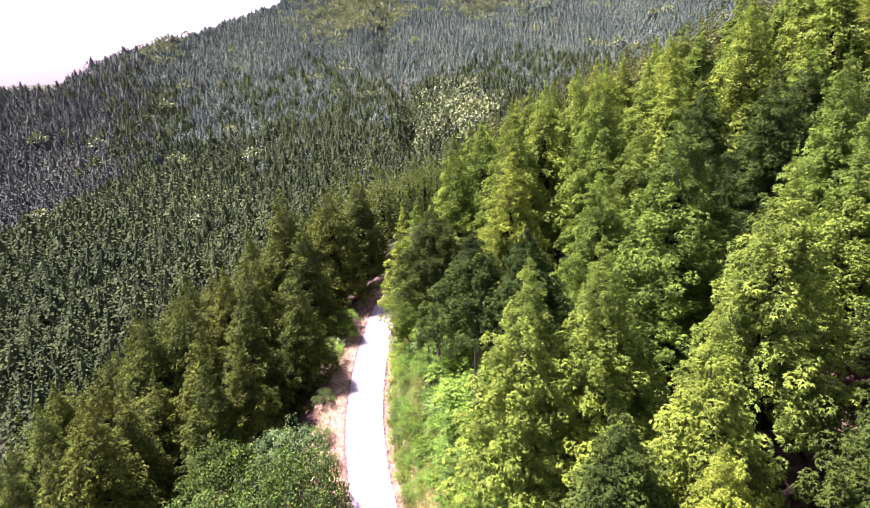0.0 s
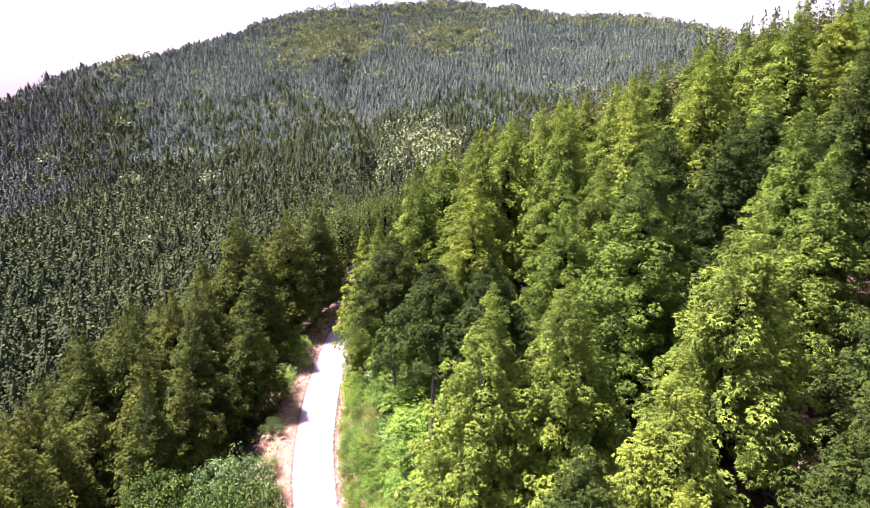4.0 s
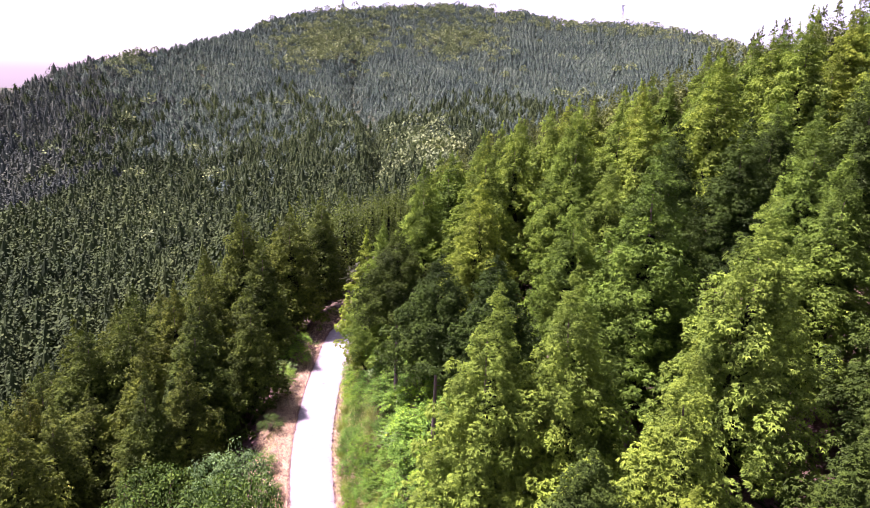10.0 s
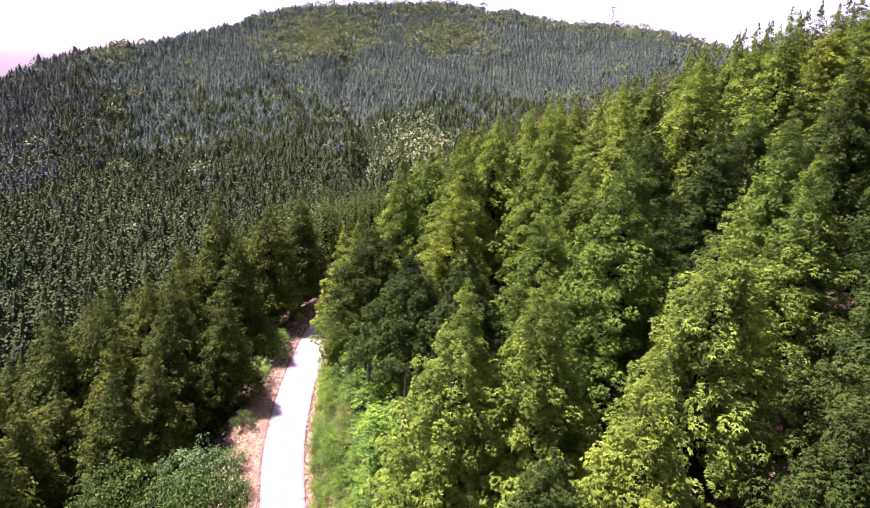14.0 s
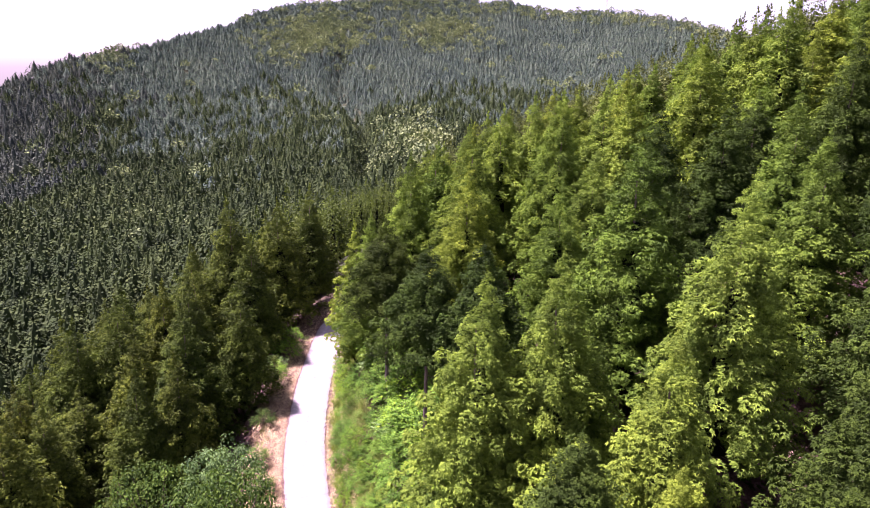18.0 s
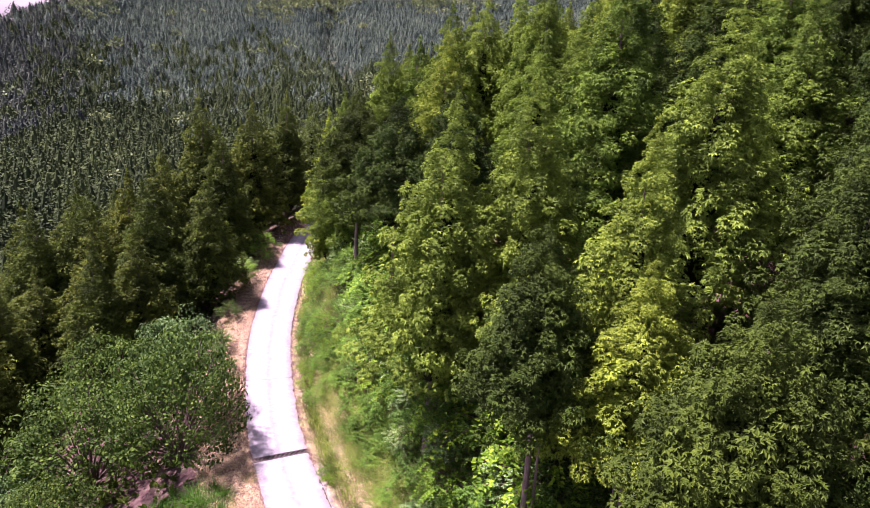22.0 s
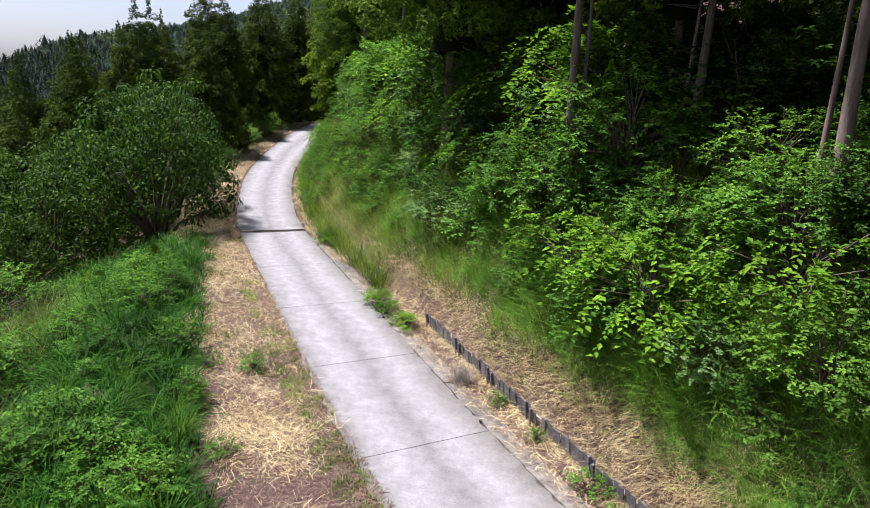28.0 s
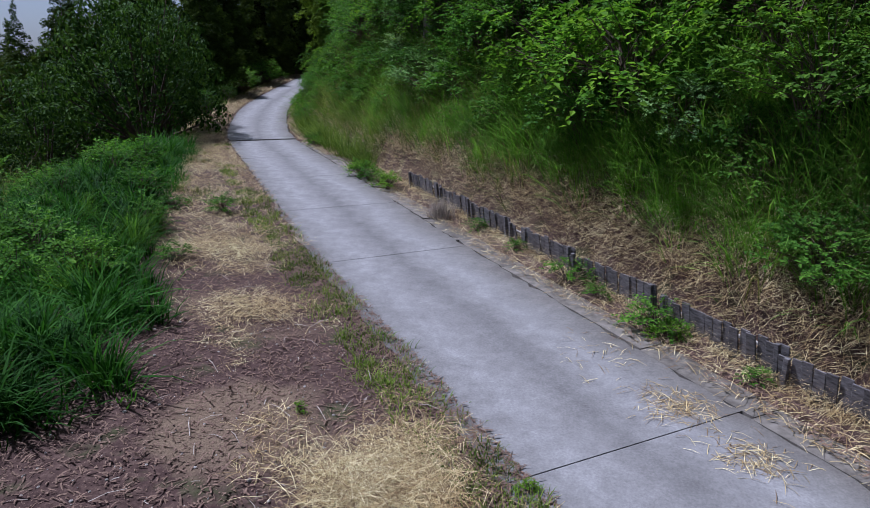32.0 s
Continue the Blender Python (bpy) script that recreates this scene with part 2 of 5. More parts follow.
def concrete_material():
    """Old road concrete: broom marks across, dark wheel stains are left as stains along the slab (object space x)."""
    m, n, l, b = material("road_concrete", 0.85, 0.25)
    tex = n.new("ShaderNodeTexCoord")
    at = n.new("ShaderNodeAttribute")
    at.attribute_name = "lane"
    sep = n.new("ShaderNodeSeparateXYZ")
    l.new(at.outputs["Vector"], sep.inputs[0])
    pos = n.new("ShaderNodeNewGeometry").outputs["Position"]
    base = noise_node(n, l, 3.2, 8, 0.75)
    fine = noise_node(n, l, 35.0, 4, 0.7)
    r = ramp(n, [(0.25, (0.15, 0.14, 0.136)), (0.5, (0.205, 0.194, 0.19)), (0.75, (0.275, 0.262, 0.258))])
    l.new(base.outputs["Fac"], r.inputs[0])
    fr = ramp(n, [(0.3, (0.72, 0.72, 0.72)), (0.7, (1.2, 1.2, 1.2))])
    l.new(fine.outputs["Fac"], fr.inputs[0])
    c = mixed(n, l, 0.8, r.outputs[0], fr.outputs[0], "MULTIPLY")
    lane = ramp(n, [(0.0, (0.62, 0.6, 0.56)), (0.1, (0.85, 0.84, 0.82)), (0.26, (1.12, 1.12, 1.12)), (0.4, (0.92, 0.91, 0.9)), (0.5, (0.68, 0.67, 0.66)), (0.6, (0.9, 0.89, 0.88)),
                    (0.74, (1.12, 1.12, 1.12)), (0.88, (0.8, 0.78, 0.74)), (1.0, (0.55, 0.5, 0.44))])
    wob = noise_node(n, l, 0.8, 3)
    add = n.new("ShaderNodeMath")
    add.operation = "MULTIPLY_ADD"
    add.inputs[1].default_value, add.inputs[2].default_value = 0.22, -0.11
    l.new(wob.outputs["Fac"], add.inputs[0])
    s = n.new("ShaderNodeMath")
    l.new(sep.outputs[0], s.inputs[0])
    l.new(add.outputs[0], s.inputs[1])
    l.new(s.outputs[0], lane.inputs[0])
    c = mixed(n, l, 0.85, c, lane.outputs[0], "MULTIPLY")
    stain = noise_node(n, l, 2.6, 5, 0.7)
    sr = ramp(n, [(0.6, (0, 0, 0)), (0.7, (0.55, 0.55, 0.55))])
    l.new(stain.outputs["Fac"], sr.inputs[0])
    c = mixed(n, l, sr.outputs[0], c, (0.16, 0.15, 0.145))
    l.new(c, b.inputs["Base Color"])
    bumped(n, l, b, fine.outputs["Fac"], 0.35, 0.01)
    return m


M_CONCRETE = concrete_material()


def mottled(name, dark, light, scale=8.0, rough=0.85, stretch=(1, 1, 1), bump=0.4, dist=0.02, metal=0.0):
    m, n, l, b = material(name, rough, 0.25)
    b.inputs["Metallic"].default_value = metal
    mp = n.new("ShaderNodeMapping")
    mp.inputs["Scale"].default_value = stretch
    l.new(n.new("ShaderNodeNewGeometry").outputs["Position"], mp.inputs["Vector"])
    f = noise_node(n, l, scale, 5, 0.65, mp.outputs[0])
    r = ramp(n, [(0.3, dark), (0.7, light)])
    l.new(f.outputs["Fac"], r.inputs[0])
    info = n.new("ShaderNodeObjectInfo")
    v = ramp(n, [(0, (0.8, 0.8, 0.8)), (1, (1.15, 1.15, 1.15))])
    l.new(info.outputs["Random"], v.inputs[0])
    l.new(mixed(n, l, 1.0, r.outputs[0], v.outputs[0], "MULTIPLY"), b.inputs["Base Color"])
    bumped(n, l, b, f.outputs["Fac"], bump, dist)
    return m


M_BARK = mottled("conifer_bark", (0.075, 0.05, 0.04), (0.2, 0.15, 0.125), 5.0, 0.9, (3, 3, 0.4))
M_TWIG = mottled("shrub_twigs", (0.05, 0.035, 0.025), (0.14, 0.1, 0.07), 12.0, 0.9)
M_KERB = mottled("old_kerb_concrete", (0.08, 0.068, 0.056), (0.2, 0.175, 0.15), 5.0)
M_BOARD = mottled("weathered_grey_boards", (0.05, 0.043, 0.042), (0.17, 0.155, 0.155), 7.0, 0.9, (1, 1, 4))
M_RAIL = mottled("bleached_wood", (0.2, 0.18, 0.17), (0.5, 0.47, 0.45), 9.0, 0.9)
M_JOINT = mottled("joint_filler", (0.015, 0.013, 0.012), (0.04, 0.035, 0.03), 20.0)
M_GRATE = mottled("rusty_grating", (0.03, 0.027, 0.025), (0.09, 0.075, 0.06), 20.0, 0.6, metal=0.6)
M_MAST = mottled("galvanised_steel", (0.4, 0.4, 0.42), (0.6, 0.6, 0.62), 1.0, 0.5, metal=0.7)
M_PEBBLE = mottled("pale_pebbles", (0.22, 0.19, 0.16), (0.5, 0.46, 0.42), 15.0)
M_WHITE = mottled("white_paint", (0.7, 0.7, 0.7), (0.82, 0.82, 0.82), 2.0)


# ---- mesh helpers ----
RNG = np.random.default_rng(7)


def np_mesh(name, verts, faces, mat, inner=None, second=None):
    """A mesh from arrays: verts (n, 3), faces (m, 3 or 4). inner: which faces take the second material."""
    me = bpy.data.meshes.new(name)
    verts, faces = np.asarray(verts, np.float32), np.asarray(faces, np.int32)
    k = faces.shape[1]
    me.vertices.add(len(verts))
    me.vertices.foreach_set("co", verts.ravel())
    me.loops.add(faces.size)
    me.loops.foreach_set("vertex_index", faces.ravel())
    me.polygons.add(len(faces))
    me.polygons.foreach_set("loop_start", np.arange(0, faces.size, k, dtype=np.int32))
    me.polygons.foreach_set("use_smooth", np.zeros(len(faces), bool))
    me.update(calc_edges=True)
    me.materials.append(mat)
    if inner is not None:
        me.materials.append(second)
        me.polygons.foreach_set("material_index", np.asarray(inner, np.int32))
    return me


def smooth(me):
    me.polygons.foreach_set("use_smooth", np.ones(len(me.polygons), bool))
    return me


def part(name, me, parent, label=""):
    ob = new(name, me)
    ob.parent = parent
    if label:
        ob["label"] = label
    return ob


def bm_mesh(name, bm, mat):
    me = bpy.data.meshes.new(name)
    bm.to_mesh(me)
    bm.free()
    me.materials.append(mat)
    return me


def unit(a):
    return a / np.maximum(np.linalg.norm(a, axis=-1, keepdims=True), 1e-9)


def placed(template, tris, p, ahead, up, size):
    """Copies of a small template (k, 3: along, across, above) at p, along ahead, scaled by size."""
    a = unit(ahead)
    s = unit(np.cross(a, up))
    u = np.cross(s, a)
    sz = np.asarray(size).reshape(-1, 1, 1)
    v = p[:, None] + sz * (template[None, :, 0:1] * a[:, None] + template[None, :, 1:2] * s[:, None] + template[None, :, 2:3] * u[:, None])
    f = tris[None] + (np.arange(len(p)) * len(template))[:, None, None]
    return v.reshape(-1, 3), f.reshape(-1, tris.shape[1])


def fan(n, spread, droop=0.18, width=0.16, short=0.55):
    """A spray: n kite-shaped leaflets round one base point."""
    v, t = [(0, 0, 0)], []
    for k in range(n):
        a = radians(spread) * (2 * k / (n - 1) - 1)
        ln = 1 - (1 - short) * abs(2 * k / (n - 1) - 1)
        c, s = math.cos(a), math.sin(a)
        i = len(v)
        v += [(0.5 * ln * c - width * s, 0.5 * ln * s + width * c, 0.1), (ln * c, ln * s, -droop), (0.5 * ln * c + width * s, 0.5 * ln * s - width * c, 0.06)]
        t += [(0, i + 2, i + 1), (0, i + 1, i)]
    return np.array(v, float), np.array(t)


def tuft():
    """A coarser spray for trees farther off: a cupped lobe with two corners."""
    return np.array([(0, 0, 0), (0.55, 0.42, 0.08), (0.95, 0.16, -0.16), (0.95, -0.16, -0.16), (0.55, -0.42, 0.08)], float), np.array([(0, 2, 1), (0, 3, 2), (0, 4, 3)])


SPRAY = fan(3, 52, 0.16, 0.19, 0.85)
SPRAY_COARSE = fan(3, 50, 0.18, 0.2, 0.8)
TUFT = tuft()
FAN5 = fan(5, 66, 0.22, 0.15)
LEAF = (np.array([(0, 0, 0), (0.45, 0.3, 0.07), (1, 0, -0.12), (0.45, -0.3, 0.07)], float), np.array([(0, 3, 2), (0, 2, 1)]))


def joined(lists):
    v, f, n = [], [], 0
    for a, b in lists:
        v.append(a)
        f.append(b + n)
        n += len(a)
    return np.concatenate(v), np.concatenate(f)


def tubes(paths, sides=6):
    """Tapered tubes along paths of (points (k, 3), radii (k,)), as quads."""
    out = []
    for pts, rad in paths:
        pts, rad = np.asarray(pts, float), np.asarray(rad, float)
        t = unit(np.gradient(pts, axis=0))
        ref = np.where(np.abs(t[:, 2:3]) > 0.9, (1.0, 0, 0), (0, 0, 1.0))
        s = unit(np.cross(t, ref))
        u = np.cross(s, t)
        a = np.linspace(0, 2 * np.pi, sides, endpoint=False)
        ring = pts[:, None] + rad[:, None, None] * (np.cos(a)[None, :, None] * s[:, None] + np.sin(a)[None, :, None] * u[:, None])
        k = np.arange(len(pts) - 1)[:, None] * sides + np.arange(sides)
        k2 = np.arange(len(pts) - 1)[:, None] * sides + (np.arange(sides) + 1) % sides
        out.append((ring.reshape(-1, 3), np.stack([k, k2, k2 + sides, k + sides], -1).reshape(-1, 4)))
    return joined(out)


# ---- the lie of the land ----
# road centre line: x, y, z
LINE = [(22, -34, -1.6), (14, -14, -0.9), (8.3, 2.2, -0.7), (4.45, 8.75, -0.36), (1.6, 13.2, -0.1), (-0.6, 16.85, 0.08), (-2.4, 20.0, 0.2), (-4.6, 24.0, 0.28), (-8.75, 31.7, 0.4),
        (-11.0, 37.2, 0.68), (-13.1, 44.0, 1.1), (-14.6, 52.0, 1.65), (-15.2, 58.5, 2.25), (-15.3, 64.5, 2.85), (-13.6, 70.5, 3.4), (-8.5, 76.0, 4.0), (0, 80, 4.8), (12, 84, 6)]
ROAD_HALF = 1.55


def spline(points, per=24):
    p = np.array(points, float)
    p = np.vstack([2 * p[0] - p[1], p, 2 * p[-1] - p[-2]])
    out = []
    for i in range(1, len(p) - 2):
        t = np.linspace(0, 1, per, endpoint=False)[:, None]
        a, b, c, d = p[i - 1:i + 3]
        out.append(0.5 * (2 * b + (c - a) * t + (2 * a - 5 * b + 4 * c - d) * t**2 + (3 * b - a - 3 * c + d) * t**3))
    return np.vstack(out + [p[-2:-1]])


ROAD = spline(LINE)
step = np.linalg.norm(np.diff(ROAD[:, :2], axis=0), axis=1)
ROAD_S = np.r_[0, np.cumsum(step)]
ROAD_T = unit(np.gradient(ROAD[:, :2], axis=0))
ROAD_N = np.stack([ROAD_T[:, 1], -ROAD_T[:, 0]], 1)      # to the right, uphill
# the contour that the hillside follows: the road as far as the bend, then on along the spur
SLOPE_LINE = spline(LINE[:14] + [(-15, 75, 2.6), (-13.5, 95, 2.0), (-11, 120, 0.5), (-6, 160, -6), (0, 220, -22)], 16)
SL_T = unit(np.gradient(SLOPE_LINE[:, :2], axis=0))
SL_N = np.stack([SL_T[:, 1], -SL_T[:, 0]], 1)


def nearest(line, normal, x, y):
    """Signed distance to a line (positive to its right) and the index of its nearest point."""
    x, y = np.asarray(x, float).ravel(), np.asarray(y, float).ravel()
    d, k = np.empty(len(x)), np.empty(len(x), int)
    for i in range(0, len(x), 20000):
        dx, dy = x[i:i + 20000, None] - line[None, :, 0], y[i:i + 20000, None] - line[None, :, 1]
        q = dx * dx + dy * dy
        k[i:i + 20000] = kk = q.argmin(1)
        r = np.arange(len(kk))
        d[i:i + 20000] = np.sqrt(q[r, kk]) * np.sign(dx[r, kk] * normal[kk, 0] + dy[r, kk] * normal[kk, 1] + 1e-9)
    return d, k


def wave(x, y, s, seed=0.0):
    return (np.sin(x / s + seed) * np.cos(y / (s * 1.3) + 1.7 * seed) + 0.5 * np.sin((x + 0.7 * y) / (s * 0.47) + 2.1 * seed) + 0.3 * np.cos((0.6 * x - y) / (s * 0.26) + seed)) / 1.8


# skyline of the far mountain: bearing (degrees right of +y), height angle of its treetops, distance
RIDGE = np.array([(-75, -1.2, 670), (-50, -1.1, 690), (-42, -1.2, 730), (-38, -1.1, 790), (-34.5, 0.7, 870), (-29, 2.0, 990), (-21.5, 4.0, 1190), (-19.2, 5.1, 1270), (-16, 5.8, 1350), (-10.5, 6.3, 1430), (-3.5, 6.7, 1510),
                  (0, 6.2, 1510), (1.8, 6.3, 1510), (5, 5.5, 1490), (10, 5.5, 1470), (13, 5.2, 1430), (17, 4.4, 1390), (24, 3.0, 1350), (40, 1.0, 1350), (75, -2.0, 1430)])


def inward(r):
    """Distances on the mountain drawn in to half their depth behind its foot."""
    return np.where(r > 170, 170 + 0.5 * (r - 170), r)


def mountain(x, y):
    r = np.hypot(x, y)
    q = inward(r)
    b = np.degrees(np.arctan2(x, y))
    el, far = np.interp(b, RIDGE[:, 0], RIDGE[:, 1]), np.interp(b, RIDGE[:, 0], RIDGE[:, 2])
    s = np.clip((r - 170) / (far - 170), 0, 1)
    foot = np.interp(b, [-60, -40, -25, -10, 5, 30], [-24, -19, -15, -10.5, -9, -10])
    a = foot + (el - foot) * s**0.8
    z = 29 + r * np.tan(np.radians(a)) - 8.5 * r / q
    ravine = np.exp(-((b + 11.4 + 1.2 * np.sin(q / 70)) / 0.9)**2) * np.clip((q - 200) / 100, 0, 1) * np.clip((760 - q) / 200, 0, 1)
    z -= 20 * ravine
    z += 9.0 * wave(x, y, 100.0, 1.0) * np.sin(np.pi * s) + 2.0 * wave(x, y, 30.0, 2.0)
    z -= np.maximum(r - far, 0) * 0.45 + np.maximum(170 - r, 0) * 0.8
    return np.where(y > 0, z, -80)


def ground(x, y):
    shape = np.shape(x)
    x, y = np.ravel(np.asarray(x, float)), np.ravel(np.asarray(y, float))
    d, k = nearest(SLOPE_LINE, SL_N, x, y)
    z0 = SLOPE_LINE[k, 2]
    # uphill: a cut bank, then the even forest slope, which ends in a crest
    e = np.maximum(d - ROAD_HALF - 1.2, 0)
    bank = np.where(e < 3.2, 1.45 * e + 0.07 * e**2, 5.36 + 0.36 * (e - 3.2)) + 0.22 * np.clip(e / 0.3, 0, 1)
    bank = np.where(e > 75, 30.6 + 0.1 * (e - 75), bank)
    crest = np.maximum(y - 135 - 0.15 * np.maximum(x, 0), 0)
    up = bank - 0.012 * crest**1.6
    # downhill: a shoulder, a low mound, then the steep fall to the valley
    w = np.interp(y, [0, 10, 24, 32, 60], [8.5, 7.5, 5.2, 3.0, 3.4])
    f = np.maximum(-d - w, 0)
    down = -np.where(f < 22, 0.5 * f + 0.004 * f * f, 12.9 + 0.72 * (f - 22))
    h = z0 + np.where(d > 0, up, down) + np.clip((np.abs(d) - 2.4) / 3, 0, 1) * (0.16 * wave(x, y, 2.3) + 0.35 * wave(x, y, 9.0, 3.0))
    h = np.maximum(h, -110)
    # the roadbed itself, let into the land
    dr, kr = nearest(ROAD, ROAD_N, x, y)
    a = np.abs(dr)
    bed = ROAD[kr, 2] - np.where(a < np.where(dr < 0, 1.3, ROAD_HALF + 0.15), 0.16, 0.012)
    t = np.clip((a - 1.9) / 1.6, 0, 1)
    near = np.where(dr > 0, np.clip((a - 2.75) / 0.35, 0, 1), t)
    h = np.where(a < 4.5, bed * (1 - near) + h * near, h)
    far = np.clip((np.hypot(x, y) - 150) / 40, 0, 1) * (y > 0)
    return np.where(far > 0, np.maximum(h, mountain(x, y)), h).reshape(shape)


def dense(lo, hi, fine_lo, fine_hi, fine, grow):
    mid = list(np.arange(fine_lo, fine_hi, fine))
    left, right, s = [fine_lo], [fine_hi], fine
    while right[-1] < hi:
        s = min(s * grow, 400)
        right.append(right[-1] + s)
    s = fine
    while left[-1] > lo:
        s = min(s * grow, 400)
        left.append(left[-1] - s)
    return np.array(left[:0:-1] + mid + right)


def build_ground():
    xs = dense(-4500, 4500, -22, 12, 0.42, 1.07)
    ys = dense(-4500, 4500, 2, 70, 0.42, 1.055)
    gx, gy = np.meshgrid(xs, ys)
    v = np.stack([gx, gy, ground(gx, gy)], -1).reshape(-1, 3)
    i = np.arange((len(ys) - 1) * len(xs)).reshape(-1, len(xs))[:, :-1].ravel()
    f = np.stack([i, i + 1, i + 1 + len(xs), i + len(xs)], -1)
    ob = new("ground", smooth(np_mesh("ground", v, f, M_GROUND)))
    tagged(ob, "brown forest soil on a steep wooded mountainside", "ground", kind="structure")


build_ground()


# ---- the road ----
def at_s(s):
    """Place, right-hand normal and height of the road at a length along it."""
    p = [np.interp(s, ROAD_S, ROAD[:, i]) for i in range(3)]
    n = np.array([np.interp(s, ROAD_S, ROAD_N[:, i]) for i in range(2)])
    return np.array(p), n / np.linalg.norm(n)


def strip(s0, s1, d0, d1, z0, z1, n, cross=8, ragged=0.0, seed=0):
    """A slab along the road between two offsets, with thickness; returns verts, quads and the offset share of each vertex."""
    rng = np.random.default_rng(seed)
    top, lane = [], []
    for i in range(n + 1):
        p, nn = at_s(s0 + (s1 - s0) * i / n)
        rl, rr = (rng.normal(0, ragged, 2) if ragged else (0, 0))
        for j in range(cross + 1):
            q = j / cross
            a0 = d0[0] + (d0[1] - d0[0]) * i / n if isinstance(d0, tuple) else d0
            d = a0 + (d1 - a0) * q + (rl if j == 0 else rr if j == cross else 0)
            top.append((p[0] + nn[0] * d, p[1] + nn[1] * d, p[2] + z1))
            lane.append(q)
    top = np.array(top)
    low = top - (0, 0, z1 - z0)
    w, m = cross + 1, len(top)
    f = []
    for i in range(n):
        for j in range(cross):
            a = i * w + j
            f.append((a, a + 1, a + w + 1, a + w))
        a, b = i * w, i * w + cross
        f += [(a, a + w, a + w + m, a + m), (b, b + m, b + w + m, b + w)]
    for j in range(cross):
        a, b = j, n * w + j
        f += [(a, a + m, a + 1 + m, a + 1), (b, b + 1, b + 1 + m, b + m)]
    return np.vstack([top, low]), np.array(f), np.array(lane + lane)


def s_near(x, y):
    return ROAD_S[np.argmin((ROAD[:, 0] - x)**2 + (ROAD[:, 1] - y)**2)]


S_DRAIN = s_near(-8.5, 31.1)
S_J1, S_J2 = s_near(0.6, 14.5), s_near(4.45, 8.75)
JOINTS = [S_J2 - 3 * 6.6, S_J2 - 2 * 6.6, S_J2 - 6.6, S_J2, S_J1, S_J1 + 4.2, S_J1 + 8.6, S_J1 + 13.2, S_DRAIN - 0.2, S_DRAIN + 0.2, S_DRAIN + 8, S_DRAIN + 16, S_DRAIN + 24, S_DRAIN + 32, S_DRAIN + 42, S_DRAIN + 52, S_DRAIN + 62]
road = new("road")
tagged(road, "narrow pale concrete forest road with worn wheel tracks", "road", kind="structure")


def build_road():
    for i, (a, b) in enumerate(zip(JOINTS[:-1], JOINTS[1:])):
        if b - a < 0.6:
            continue
        wide = tuple(-float(np.interp(at_s(q)[0][1], [7, 11, 16, 26], [1.85, 1.78, 1.62, 1.47])) for q in (a, b))
        v, f, lane = strip(a + 0.008, b - 0.008, wide, ROAD_HALF, -0.2, 0.0, max(6, int((b - a) / 0.18)), 10, 0.035, i + 3)
        me = np_mesh("slab", v, f, M_CONCRETE)
        at = me.attributes.new("lane", "FLOAT_VECTOR", "POINT")
        at.data.foreach_set("vector", np.stack([lane, 0 * lane, 0 * lane], 1).astype(np.float32).ravel())
        part("slab", me, road)
        v, f, _ = strip(b - 0.008, b + 0.008, wide[1] + 0.03, ROAD_HALF - 0.03, -0.1, -0.012, 1, 6)
        part("joint", np_mesh("joint", v, f, M_JOINT), road, "dark earth-filled joint")


build_road()


# ---- trees ----
def trunk_mesh(name, h, r, lean=0.0, mat=None, sides=9):
    z = np.linspace(-0.6, h, 9)
    t = (z + 0.6) / (h + 0.6)
    p = np.stack([lean * t**2 + 0.06 * np.sin(3 * t + r * 40), 0.05 * np.sin(4 * t + h), z], 1)
    rad = r * (1 - 0.92 * t) + 0.012 + 0.5 * r * np.exp(-t * 16)
    v, f = tubes([(p, rad)], sides)
    return smooth(np_mesh(name, v, f, mat or M_BARK))


